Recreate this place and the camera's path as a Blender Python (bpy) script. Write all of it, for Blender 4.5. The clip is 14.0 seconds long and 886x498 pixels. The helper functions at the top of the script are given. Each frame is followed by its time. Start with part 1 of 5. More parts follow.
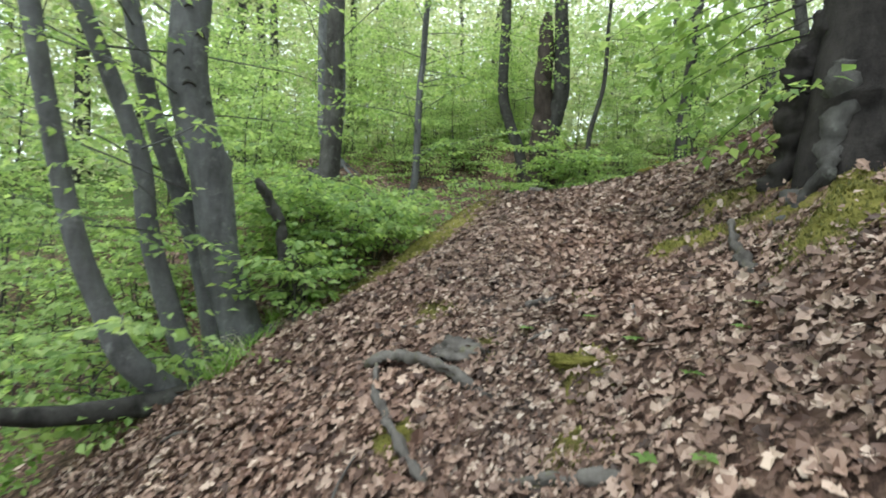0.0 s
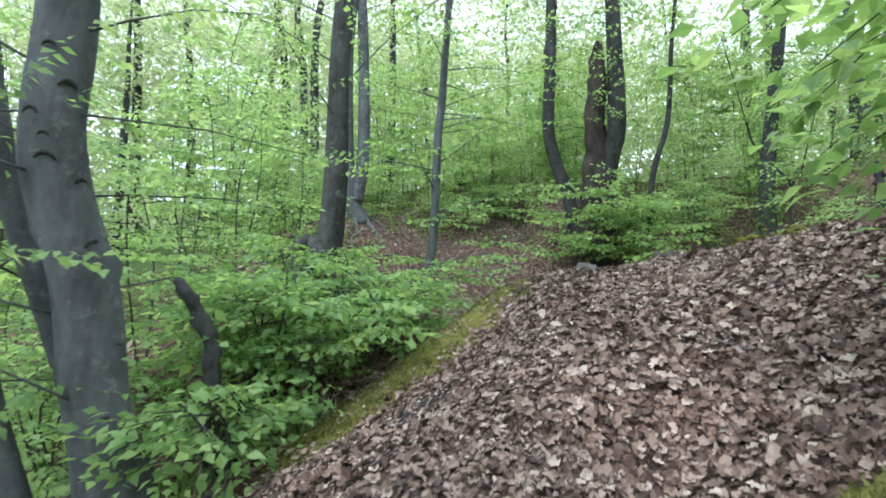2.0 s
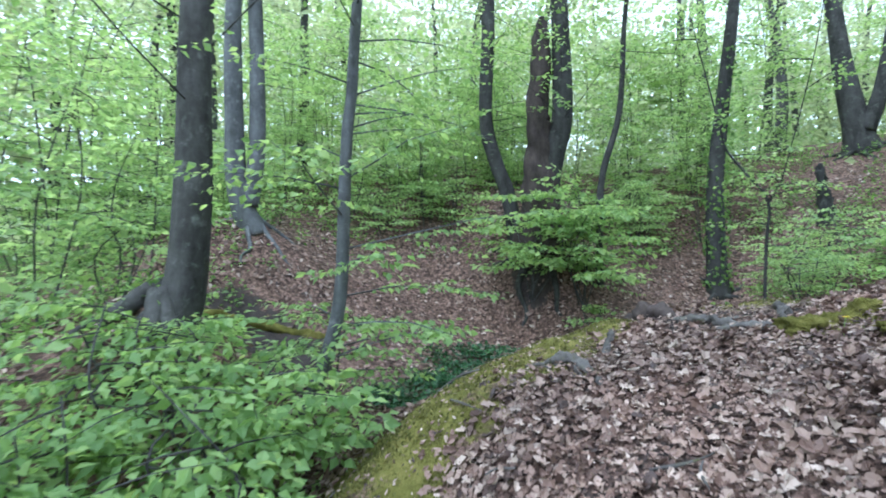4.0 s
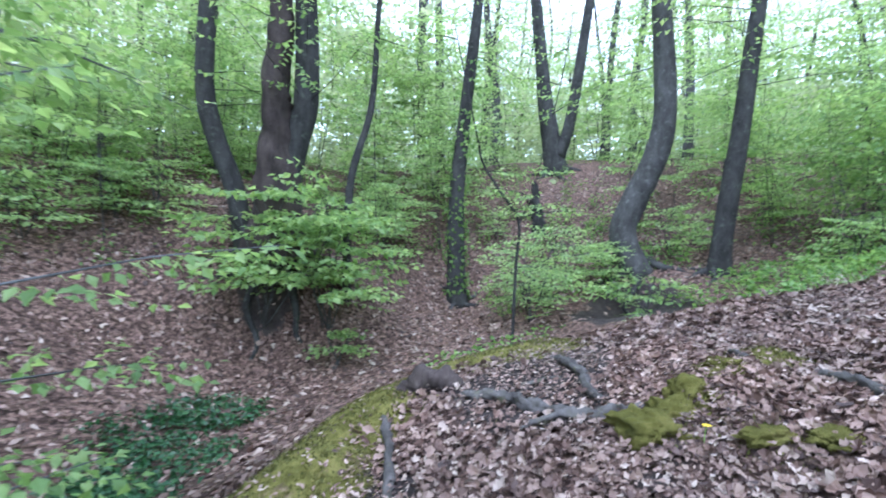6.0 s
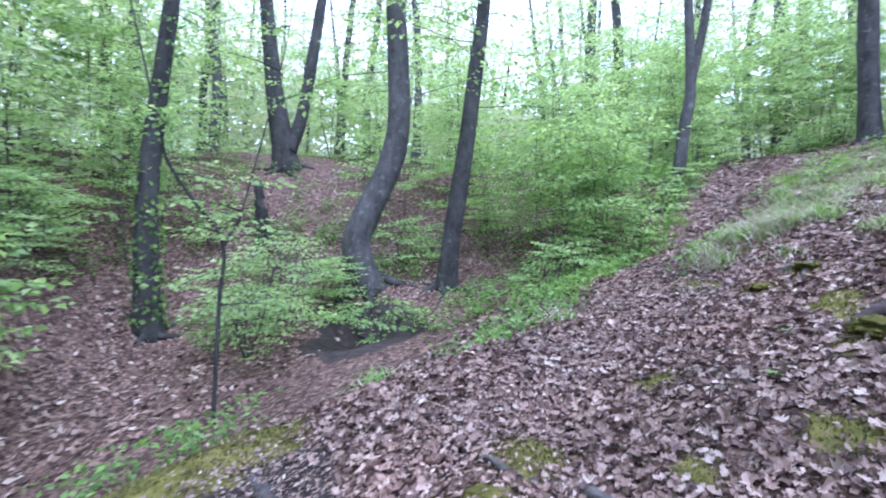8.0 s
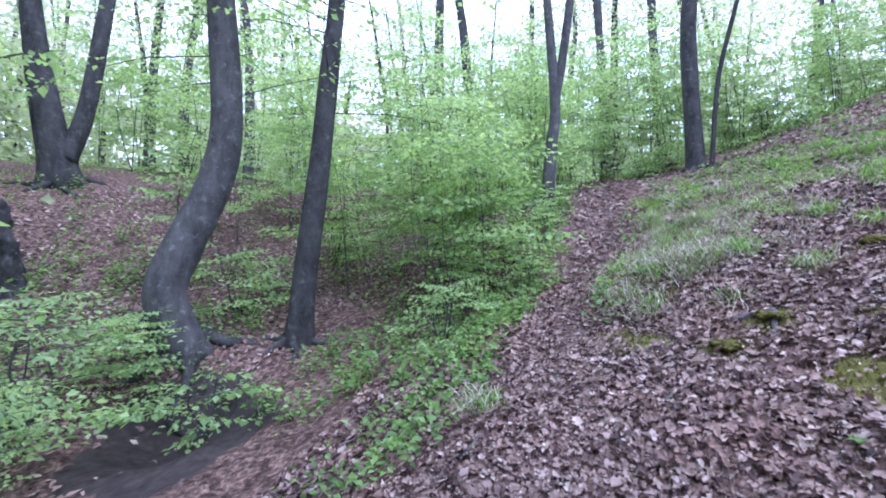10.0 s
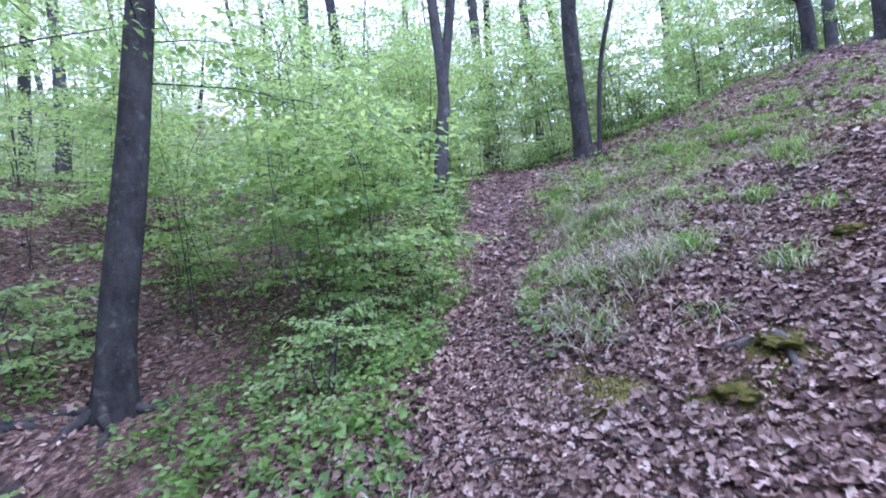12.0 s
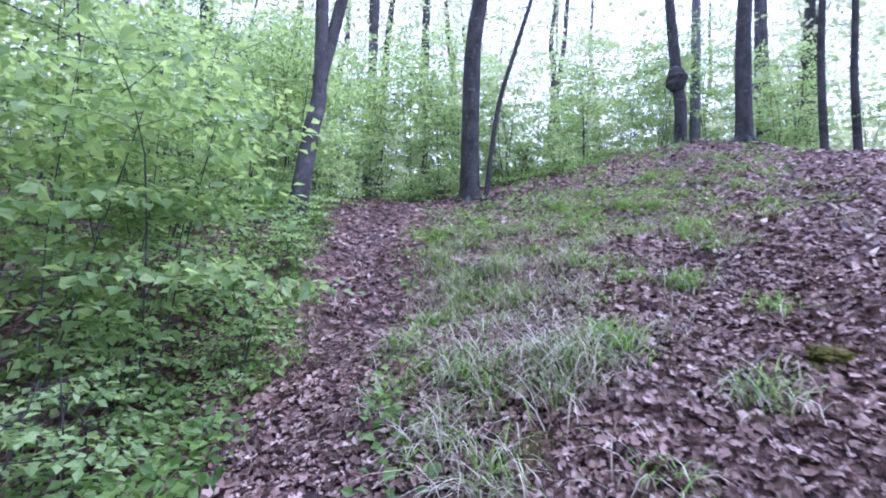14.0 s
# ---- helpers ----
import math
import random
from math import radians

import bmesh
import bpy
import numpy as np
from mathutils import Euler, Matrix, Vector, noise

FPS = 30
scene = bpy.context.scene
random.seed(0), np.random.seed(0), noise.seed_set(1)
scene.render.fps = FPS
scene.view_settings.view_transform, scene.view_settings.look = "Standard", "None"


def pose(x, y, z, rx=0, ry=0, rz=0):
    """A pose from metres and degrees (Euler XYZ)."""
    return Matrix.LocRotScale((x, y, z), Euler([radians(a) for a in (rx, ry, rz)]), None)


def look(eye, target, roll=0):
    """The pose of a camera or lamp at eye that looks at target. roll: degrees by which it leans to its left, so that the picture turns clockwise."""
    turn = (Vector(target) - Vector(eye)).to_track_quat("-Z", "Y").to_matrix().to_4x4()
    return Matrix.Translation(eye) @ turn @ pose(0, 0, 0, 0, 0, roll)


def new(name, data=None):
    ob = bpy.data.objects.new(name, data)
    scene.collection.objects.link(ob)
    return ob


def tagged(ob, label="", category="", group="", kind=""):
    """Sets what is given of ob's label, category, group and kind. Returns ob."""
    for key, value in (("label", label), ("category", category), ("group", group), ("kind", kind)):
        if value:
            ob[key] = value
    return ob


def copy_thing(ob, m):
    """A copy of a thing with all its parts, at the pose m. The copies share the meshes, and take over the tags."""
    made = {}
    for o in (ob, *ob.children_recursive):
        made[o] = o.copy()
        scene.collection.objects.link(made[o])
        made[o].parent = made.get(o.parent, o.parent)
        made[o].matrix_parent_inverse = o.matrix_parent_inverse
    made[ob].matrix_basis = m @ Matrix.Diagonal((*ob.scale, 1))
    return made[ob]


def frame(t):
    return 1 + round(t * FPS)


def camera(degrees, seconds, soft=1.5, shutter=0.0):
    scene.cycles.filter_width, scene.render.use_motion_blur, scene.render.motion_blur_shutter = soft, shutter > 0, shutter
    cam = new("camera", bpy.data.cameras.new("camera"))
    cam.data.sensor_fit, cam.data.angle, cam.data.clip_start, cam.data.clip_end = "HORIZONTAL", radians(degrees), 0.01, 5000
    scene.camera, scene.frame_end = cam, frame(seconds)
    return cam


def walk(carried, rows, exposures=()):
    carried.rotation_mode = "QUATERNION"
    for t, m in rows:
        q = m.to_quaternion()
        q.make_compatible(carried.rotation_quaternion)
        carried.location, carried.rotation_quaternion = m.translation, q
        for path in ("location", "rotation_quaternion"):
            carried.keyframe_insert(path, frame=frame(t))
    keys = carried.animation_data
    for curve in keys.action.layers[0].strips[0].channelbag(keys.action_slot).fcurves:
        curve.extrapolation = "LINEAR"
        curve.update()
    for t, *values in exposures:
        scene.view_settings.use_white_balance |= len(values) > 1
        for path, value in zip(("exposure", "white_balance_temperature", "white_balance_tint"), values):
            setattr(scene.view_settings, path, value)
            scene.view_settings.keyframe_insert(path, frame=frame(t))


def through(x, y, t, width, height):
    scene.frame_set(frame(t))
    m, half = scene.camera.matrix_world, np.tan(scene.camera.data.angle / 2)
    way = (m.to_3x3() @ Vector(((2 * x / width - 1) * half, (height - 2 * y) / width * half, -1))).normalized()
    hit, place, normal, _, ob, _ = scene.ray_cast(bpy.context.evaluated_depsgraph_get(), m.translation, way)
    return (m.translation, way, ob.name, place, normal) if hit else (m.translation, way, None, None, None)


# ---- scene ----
cam = camera(86.1, 14.0, 1.8, 0.3)
PATH = [
    (0, (1.446, -0.721, 1.443), (0.969, 1.221, 1.437), 1.9),
    (0.5, (1.535, -0.289, 1.597), (1.099, 1.662, 1.62), -0.9),
    (1, (1.537, -0.009, 1.793), (0.94, 1.899, 1.834), -2.3),
    (1.5, (1.394, 0.385, 1.94), (0.743, 2.273, 2.052), 3.8),
    (2, (1.409, 0.783, 2.029), (0.713, 2.653, 2.167), 1.5),
    (4.5, (0.851, 2.755, 2.913), (0.696, 4.749, 2.944), 0.0),
    (5, (0.839, 3.15, 2.974), (0.981, 5.145, 3.0), -1.6),
    (5.5, (0.886, 3.487, 3.096), (1.23, 5.457, 3.108), -2.6),
    (6, (0.894, 3.822, 3.168), (1.57, 5.705, 3.187), 1.4),
    (6.5, (1.007, 4.104, 3.171), (1.925, 5.88, 3.228), 2.1),
    (7, (1.257, 4.292, 3.331), (2.364, 5.957, 3.273), -1.6),
    (7.5, (1.41, 4.454, 3.385), (2.736, 5.949, 3.299), -0.9),
    (8, (1.658, 4.702, 3.583), (3.207, 5.967, 3.59), 1.3),
    (8.5, (1.981, 4.946, 3.608), (3.677, 6.005, 3.616), -2.1),
    (11, (3.271, 6.168, 4.019), (5.212, 6.642, 4.115), 1.2),
    (11.5, (3.606, 6.198, 3.995), (5.577, 6.534, 4.05), -0.7),
    (12, (4.0, 6.212, 4.087), (5.987, 6.431, 4.126), -5.0),
    (12.5, (4.366, 6.323, 4.147), (6.363, 6.345, 4.25), 1.3),
    (13, (4.669, 6.222, 4.162), (6.627, 5.844, 4.313), 0.9),
    (13.5, (5.044, 6.063, 4.274), (7.002, 5.688, 4.438), -1.6),
    (14, (5.396, 6.116, 4.287), (7.364, 5.793, 4.44), 2.6),
]
walk(cam, [(t, look(eye, target, roll)) for t, eye, target, roll in PATH],
     [(0, 1.05, 6250, 2), (2, 1.17, 5550, 2), (5, 1.38, 5000, 10), (8, 1.6, 4820, 25), (11, 1.32, 4820, 32), (14, 1.32, 4820, 42)])

# ---- world and light: a white overcast sky ----
world = bpy.data.worlds.new("overcast_sky")
scene.world = world
world.use_nodes = True
wn = world.node_tree.nodes
wl = world.node_tree.links
sky = wn.new("ShaderNodeTexSky")
sky.sky_type = "NISHITA"
sky.sun_disc = False
sky.sun_elevation = radians(55)
sky.sun_rotation = radians(200)
sky.dust_density = 3.0
deck = wn.new("ShaderNodeMix")
deck.data_type = "RGBA"
deck.inputs["Factor"].default_value = 0.8
deck.inputs["B"].default_value = (11.0, 11.6, 12.4, 1)
wl.new(sky.outputs["Color"], deck.inputs["A"])
wl.new(deck.outputs["Result"], wn["Background"].inputs["Color"])
wn["Background"].inputs["Strength"].default_value = 0.12
sun_data = bpy.data.lights.new("sun", "SUN")
sun_data.energy = 1.0
sun_data.angle = radians(25)
sun_data.color = (1.0, 0.97, 0.92)
sun = new("sun", sun_data)
sun.matrix_world = look((0, 0, 40), (8, 14, 0))


# ---- materials ----
def material(name, rough=0.8, spec=0.3):
    m = bpy.data.materials.new(name)
    m.use_nodes = True
    b = m.node_tree.nodes["Principled BSDF"]
    b.inputs["Roughness"].default_value = rough
    b.inputs["Specular IOR Level"].default_value = spec
    return m, m.node_tree.nodes, m.node_tree.links, b


def ramp_node(nodes, stops):
    r = nodes.new("ShaderNodeValToRGB")
    e = r.color_ramp.elements
    e[0].position, e[0].color = stops[0][0], (*stops[0][1], 1)
    e[1].position, e[1].color = stops[-1][0], (*stops[-1][1], 1)
    for p, c in stops[1:-1]:
        k = e.new(p)
        k.color = (*c, 1)
    return r


def noise_node(nodes, links, scale, detail=5, rough=0.6, stretch=None):
    co = nodes.new("ShaderNodeTexCoord")
    n = nodes.new("ShaderNodeTexNoise")
    n.inputs["Scale"].default_value = scale
    n.inputs["Detail"].default_value = detail
    n.inputs["Roughness"].default_value = rough
    if stretch:
        mp = nodes.new("ShaderNodeMapping")
        mp.inputs["Scale"].default_value = stretch
        links.new(co.outputs["Object"], mp.inputs["Vector"])
        links.new(mp.outputs["Vector"], n.inputs["Vector"])
    else:
        links.new(co.outputs["Object"], n.inputs["Vector"])
    return n


def mix_node(nodes, links, a, b, fac, kind="MIX"):
    m = nodes.new("ShaderNodeMix")
    m.data_type = "RGBA"
    m.blend_type = kind
    for key, v in (("A", a), ("B", b), ("Factor", fac)):
        sock = m.inputs[key]
        if isinstance(v, bpy.types.NodeSocket):
            links.new(v, sock)
        else:
            sock.default_value = v
    return m.outputs["Result"]


def bump_node(nodes, links, b, height, strength, distance=0.02):
    k = nodes.new("ShaderNodeBump")
    k.inputs["Strength"].default_value = strength
    k.inputs["Distance"].default_value = distance
    links.new(height, k.inputs["Height"])
    links.new(k.outputs["Normal"], b.inputs["Normal"])


def leaf_material(name, tones, rough=0.45, through=0.52, glow=1.45):
    """Thin leaves: gloss on top, light passing through; every leaf has a tone of its own."""
    m, n, l, b = material(name, rough, 0.35)
    geo = n.new("ShaderNodeNewGeometry")
    r = ramp_node(n, tones)
    l.new(geo.outputs["Random Per Island"], r.inputs["Fac"])
    nz = noise_node(n, l, 1.1, 2)
    patch = ramp_node(n, [(0.3, (0.8, 0.84, 0.8)), (0.7, (1.12, 1.08, 1.0))])
    l.new(nz.outputs["Fac"], patch.inputs["Fac"])
    col = mix_node(n, l, r.outputs["Color"], patch.outputs["Color"], 1.0, "MULTIPLY")
    l.new(col, b.inputs["Base Color"])
    if through:
        t = n.new("ShaderNodeBsdfTranslucent")
        tint = mix_node(n, l, col, (glow * 1.08, glow * 1.0, glow * 0.74, 1), 1.0, "MULTIPLY")
        l.new(tint, t.inputs["Color"])
        mx = n.new("ShaderNodeMixShader")
        mx.inputs["Fac"].default_value = through
        l.new(b.outputs["BSDF"], mx.inputs[1])
        l.new(t.outputs["BSDF"], mx.inputs[2])
        l.new(mx.outputs["Shader"], n["Material Output"].inputs["Surface"])
    return m


def bark_material(name, dark, light, lichen, rough=0.85, relief=0.5, amount=0.62):
    m, n, l, b = material(name, rough, 0.15)
    a = noise_node(n, l, 5.0, 7, 0.72, (1, 1, 0.4))
    r = ramp_node(n, [(0.3, dark), (0.72, light)])
    l.new(a.outputs["Fac"], r.inputs["Fac"])
    c = noise_node(n, l, 9.0, 4, 0.7)
    spot = ramp_node(n, [(amount, (0, 0, 0)), (amount + 0.22, (1, 1, 1))])
    l.new(c.outputs["Fac"], spot.inputs["Fac"])
    col = mix_node(n, l, r.outputs["Color"], (*lichen, 1), spot.outputs["Color"])
    ring = noise_node(n, l, 6.0, 6, 0.75, (0.8, 0.8, 2.2))
    rr = ramp_node(n, [(0.35, (0.7, 0.7, 0.7)), (0.6, (1.08, 1.08, 1.08))])
    l.new(ring.outputs["Fac"], rr.inputs["Fac"])
    col = mix_node(n, l, col, rr.outputs["Color"], 0.45, "MULTIPLY")
    l.new(col, b.inputs["Base Color"])
    fine = noise_node(n, l, 45.0, 6, 0.7, (1, 1, 0.5))
    both = mix_node(n, l, fine.outputs["Fac"], ring.outputs["Fac"], 0.5)
    bump_node(n, l, b, both, relief, 0.02)
    return m


BARK_GREY = bark_material("beech_bark", (0.05, 0.05, 0.05), (0.17, 0.173, 0.178), (0.25, 0.255, 0.25), 0.75, 0.6, 0.57)
BARK_DARK = bark_material("dark_bark", (0.014, 0.013, 0.012), (0.078, 0.076, 0.07), (0.125, 0.132, 0.108), 0.9, 1.0, 0.56)
OLD_BARK = bark_material("old_dark_bark", (0.006, 0.005, 0.005), (0.05, 0.045, 0.042), (0.12, 0.115, 0.105), 0.95, 1.0, 0.64)
BARK_BROWN = bark_material("brown_bark", (0.026, 0.024, 0.022), (0.115, 0.112, 0.105), (0.18, 0.187, 0.165), 0.9, 0.9, 0.56)
ROTTEN = bark_material("rotten_wood", (0.016, 0.013, 0.012), (0.095, 0.074, 0.064), (0.16, 0.14, 0.12), 0.9, 1.0)
ROOT = bark_material("root_bark", (0.035, 0.031, 0.028), (0.15, 0.137, 0.125), (0.1, 0.1, 0.035), 0.9, 1.0, 0.56)

GREEN = leaf_material("fresh_beech_leaf", [(0.0, (0.145, 0.24, 0.082)), (0.5, (0.235, 0.355, 0.135)), (1.0, (0.365, 0.485, 0.205))], 0.45, 0.55, 1.5)
# Sapling leaves: a share of the distance haze is mixed into this paler green.
GREEN_PART_HAZED = leaf_material("part_hazed_sapling_leaf", [(0.0, (0.18, 0.28, 0.12)), (0.5, (0.285, 0.405, 0.18)), (1.0, (0.39, 0.515, 0.25))], 0.45, 0.57, 1.55)
# Far leaves: distance haze is put into the colour, paler and greyer than GREEN.
GREEN_HAZED = leaf_material("hazed_far_leaf", [(0.0, (0.29, 0.355, 0.24)), (0.5, (0.4, 0.465, 0.33)), (1.0, (0.48, 0.54, 0.4))], 0.5, 0.57, 1.5)
GREEN_DEEP = leaf_material("herb_leaf", [(0.0, (0.08, 0.155, 0.042)), (0.5, (0.155, 0.265, 0.075)), (1.0, (0.25, 0.385, 0.125))])
IVY = leaf_material("ivy_leaf", [(0.0, (0.015, 0.05, 0.018)), (0.6, (0.03, 0.085, 0.03)), (1.0, (0.06, 0.13, 0.04))], 0.35, 0.15)
LITTER = leaf_material("dead_leaf", [(0.0, (0.036, 0.021, 0.017)), (0.2, (0.1, 0.058, 0.046)), (0.5, (0.19, 0.122, 0.098)), (0.82, (0.265, 0.186, 0.154)), (1.0, (0.4, 0.318, 0.275))], 0.6, 0.0)
GRASS = leaf_material("green_grass", [(0.0, (0.09, 0.2, 0.03)), (1.0, (0.27, 0.43, 0.1))], 0.5, 0.35)
STRAW = leaf_material("dry_grass", [(0.0, (0.22, 0.2, 0.14)), (0.5, (0.37, 0.345, 0.265)), (1.0, (0.55, 0.52, 0.42))], 0.6, 0.2)
MOSS_SHOOT = leaf_material("moss_shoot", [(0.0, (0.055, 0.062, 0.014)), (0.5, (0.12, 0.12, 0.03)), (1.0, (0.205, 0.192, 0.06))], 0.8, 0.2)
PETAL = leaf_material("yellow_petal", [(0.0, (0.75, 0.55, 0.02)), (1.0, (0.85, 0.68, 0.03))], 0.5, 0.2)


def moss_material():
    m, n, l, b = material("moss", 0.95, 0.1)
    a = noise_node(n, l, 5.0, 6, 0.7)
    r = ramp_node(n, [(0.28, (0.05, 0.05, 0.012)), (0.48, (0.14, 0.132, 0.03)), (0.72, (0.25, 0.222, 0.066))])
    l.new(a.outputs["Fac"], r.inputs["Fac"])
    l.new(r.outputs["Color"], b.inputs["Base Color"])
    f = noise_node(n, l, 90.0, 4, 0.7)
    bump_node(n, l, b, f.outputs["Fac"], 1.0, 0.03)
    return m


def ground_material():
    m, n, l, b = material("forest_floor", 0.92, 0.15)
    a = noise_node(n, l, 22.0, 6, 0.75)
    r = ramp_node(n, [(0.28, (0.02, 0.014, 0.011)), (0.46, (0.085, 0.056, 0.045)), (0.6, (0.22, 0.15, 0.12)), (0.75, (0.36, 0.27, 0.22))])
    l.new(a.outputs["Fac"], r.inputs["Fac"])
    v = n.new("ShaderNodeTexVoronoi")
    v.inputs["Scale"].default_value = 17.0
    co = n.new("ShaderNodeTexCoord")
    l.new(co.outputs["Object"], v.inputs["Vector"])
    vr = ramp_node(n, [(0.2, (0.35, 0.32, 0.3)), (0.8, (1.6, 1.52, 1.45))])
    l.new(v.outputs["Color"], vr.inputs["Fac"])
    col = mix_node(n, l, r.outputs["Color"], vr.outputs["Color"], 0.8, "MULTIPLY")
    # bare trodden soil, moss and green herb cover each have a shape of their own
    soil = noise_node(n, l, 9.0, 6, 0.7)
    sr = ramp_node(n, [(0.3, (0.026, 0.021, 0.019)), (0.7, (0.075, 0.061, 0.054))])
    l.new(soil.outputs["Fac"], sr.inputs["Fac"])
    mo = noise_node(n, l, 6.0, 6, 0.7)
    mr = ramp_node(n, [(0.28, (0.05, 0.05, 0.012)), (0.48, (0.14, 0.132, 0.03)), (0.72, (0.25, 0.222, 0.066))])
    l.new(mo.outputs["Fac"], mr.inputs["Fac"])
    gr = noise_node(n, l, 16.0, 6, 0.75)
    grr = ramp_node(n, [(0.3, (0.035, 0.07, 0.018)), (0.6, (0.10, 0.17, 0.04)), (0.8, (0.2, 0.17, 0.1))])
    l.new(gr.outputs["Fac"], grr.inputs["Fac"])
    edge = noise_node(n, l, 4.5, 7, 0.75)
    for key, colour in (("soil", sr), ("herb", grr), ("moss", mr)):
        at = n.new("ShaderNodeAttribute")
        at.attribute_name = key
        add = n.new("ShaderNodeMath")
        add.operation = "ADD"
        l.new(at.outputs["Fac"], add.inputs[0])
        l.new(edge.outputs["Fac"], add.inputs[1])
        cut = ramp_node(n, [(0.88, (0, 0, 0)), (1.02, (1, 1, 1))])
        l.new(add.outputs["Value"], cut.inputs["Fac"])
        col = mix_node(n, l, col, colour.outputs["Color"], cut.outputs["Color"])
    l.new(col, b.inputs["Base Color"])
    f = noise_node(n, l, 38.0, 6, 0.75)
    bump_node(n, l, b, f.outputs["Fac"], 0.9, 0.035)
    return m


MOSS = moss_material()
FLOOR = ground_material()
rng = np.random.default_rng(7)

# ---- the lie of the land ----
# Plan heights (x, y, z) of the slope, place by place.
TRAIL = [(1.5, -3, -0.8), (1.5, -0.6, 0.12), (1.4, 0.8, 0.66), (1.1, 1.8, 1.08), (0.9, 2.8, 1.5), (0.9, 3.8, 1.78), (1.3, 4.4, 1.95),
         (2.0, 5.0, 2.18), (2.7, 5.6, 2.4), (3.4, 6.1, 2.6), (4.4, 6.2, 2.8), (5.4, 6.1, 3.0), (6.5, 6.3, 3.12), (8, 6.3, 3.48), (9.4, 6.0, 3.84), (11.3, 6.0, 4.6), (12.5, 5.95, 5.15)]
RIDGE = [(0.0, 3.7, 1.2), (0.12, 4.4, 1.5), (0.22, 5.1, 1.82), (0.42, 5.45, 1.92), (0.75, 5.95, 2.0), (1.14, 6.5, 2.04), (1.65, 7.05, 2.1), (2.2, 7.42, 2.2), (2.7, 7.42, 2.3), (3.1, 7.45, 2.33), (0.42, 4.09, 1.44), (0.6, 5.02, 2.02), (1.0, 5.13, 2.1), (1.48, 6.28, 2.16), (2.1, 6.8, 2.35), (2.7, 6.35, 2.4),
         (2.3, 2.0, 1.36), (2.0, 2.5, 1.44), (2.85, 2.2, 1.75), (1.62, 2.69, 1.34), (2.44, 2.89, 1.8), (2.8, 5.55, 2.5), (2.47, 5.35, 2.4), (3.5, 5.2, 2.62), (5.0, 5.55, 2.8), (4.6, 4.65, 3.1), (4.33, 6.09, 2.65), (6.05, 5.2, 3.26), (7.0, 5.12, 3.54), (7.2, 5.05, 3.68), (7.64, 5.2, 3.8), (7.16, 4.47, 3.8),
         (8.3, 4.1, 4.3), (8.9, 4.5, 4.3), (8.57, 2.95, 4.66), (11.28, 5.1, 4.78), (7.3, 3.98, 4.0)]
GULLY = [(-2.6, 2.6, 0.0), (-1.1, 2.6, 0.5), (-1.2, 3.6, 0.9), (-0.7, 5.0, 1.25), (-0.4, 6.3, 1.4), (-0.95, 5.9, 1.5), (0.2, 7.4, 1.4), (1.1, 8.2, 1.55), (2.3, 8.6, 1.75), (3.4, 8.8, 1.9),
         (0.2, 9.5, 1.4), (0.7, 10.9, 1.55), (3, 10, 1.75), (4.56, 13, 2.1), (4.6, 9.4, 2.1), (5.5, 7.9, 2.5), (-2.12, 5.75, 2.4), (-2.6, 6.0, 2.35), (-1.6, 5.85, 1.95), (-2.5, 7.5, 1.65), (-2.9, 8.3, 2.2), (-1, 0.6, -0.3), (6.5, 8.2, 2.7), (7.73, 6.7, 3.33), (6.0, 6.7, 2.94), (5.1, 7.1, 2.69), (4.23, 7.44, 2.47), (-1.2, 8.3, 1.4)]
FAR_BANK = [(-3.56, 9.2, 3.3), (-2.4, 9.6, 2.4), (0.9, 12.0, 3.1), (0.9, 13, 3.9), (-1.5, 11.2, 2.5), (3.0, 12.4, 2.4), (-4, 11, 3.3), (-3, 14, 4.6), (1, 18, 5.6), (6.9, 13.7, 3.7), (9.3, 16.6, 5.8),
            (7.1, 10.8, 3.0), (8, 9.8, 2.9), (11.6, 7.1, 5.0), (12, 9.4, 4.5), (10, 12, 4.0), (18, 10.4, 6.4), (6.2, 20, 6.1), (14, 14, 6.0)]
HILLS = [(-4, 3, -0.6), (-6, 6, 1.2), (-4, 6.5, 2.0), (-8, 10, 2.4), (-8, 0, -2.5), (-3, -3, -1.9), (3, 0, 1.9), (4, 3, 3.0), (4.3, 5.2, 2.85), (6, 1.5, 4.2), (9, 1.4, 5.3), (11.04, 0.31, 5.95), (9, -3, 6.4), (4, -3, 2.2), (14.6, 4.1, 6.0), (15.6, -1.2, 7.9),
         (14.1, -1.8, 7.6), (13, -3.5, 7.1), (20, -3, 8.2), (22, 5, 7.2), (-10, 20, 5.8), (3, 30, 7), (25, 22, 8), (40, 0, 8.5), (10, -15, 7), (-15, -15, -4), (-25, 10, 3), (-10, 40, 7.5), (40, 40, 9)]
PLAN = np.array(TRAIL + RIDGE + GULLY + FAR_BANK + HILLS, float)


def plate(r2):
    return np.where(r2 > 0, r2 * np.log(np.maximum(r2, 1e-9)), 0)


count = len(PLAN)
bend = plate(((PLAN[:, None, :2] - PLAN[None, :, :2]) ** 2).sum(-1)) + 0.04 * np.eye(count)
flat = np.c_[np.ones(count), PLAN[:, :2]]
WEIGHT = np.linalg.solve(np.block([[bend, flat], [flat.T, np.zeros((3, 3))]]), np.r_[PLAN[:, 2], 0, 0, 0])


def near_line(x, y, line):
    """The distance from (x, y) to a line of plan points."""
    best = np.full(np.shape(x), 1e9)
    for (ax, ay), (bx, by) in zip(line, line[1:]):
        ux, uy = bx - ax, by - ay
        s = np.clip(((x - ax) * ux + (y - ay) * uy) / (ux * ux + uy * uy), 0, 1)
        best = np.minimum(best, np.hypot(x - ax - s * ux, y - ay - s * uy))
    return best


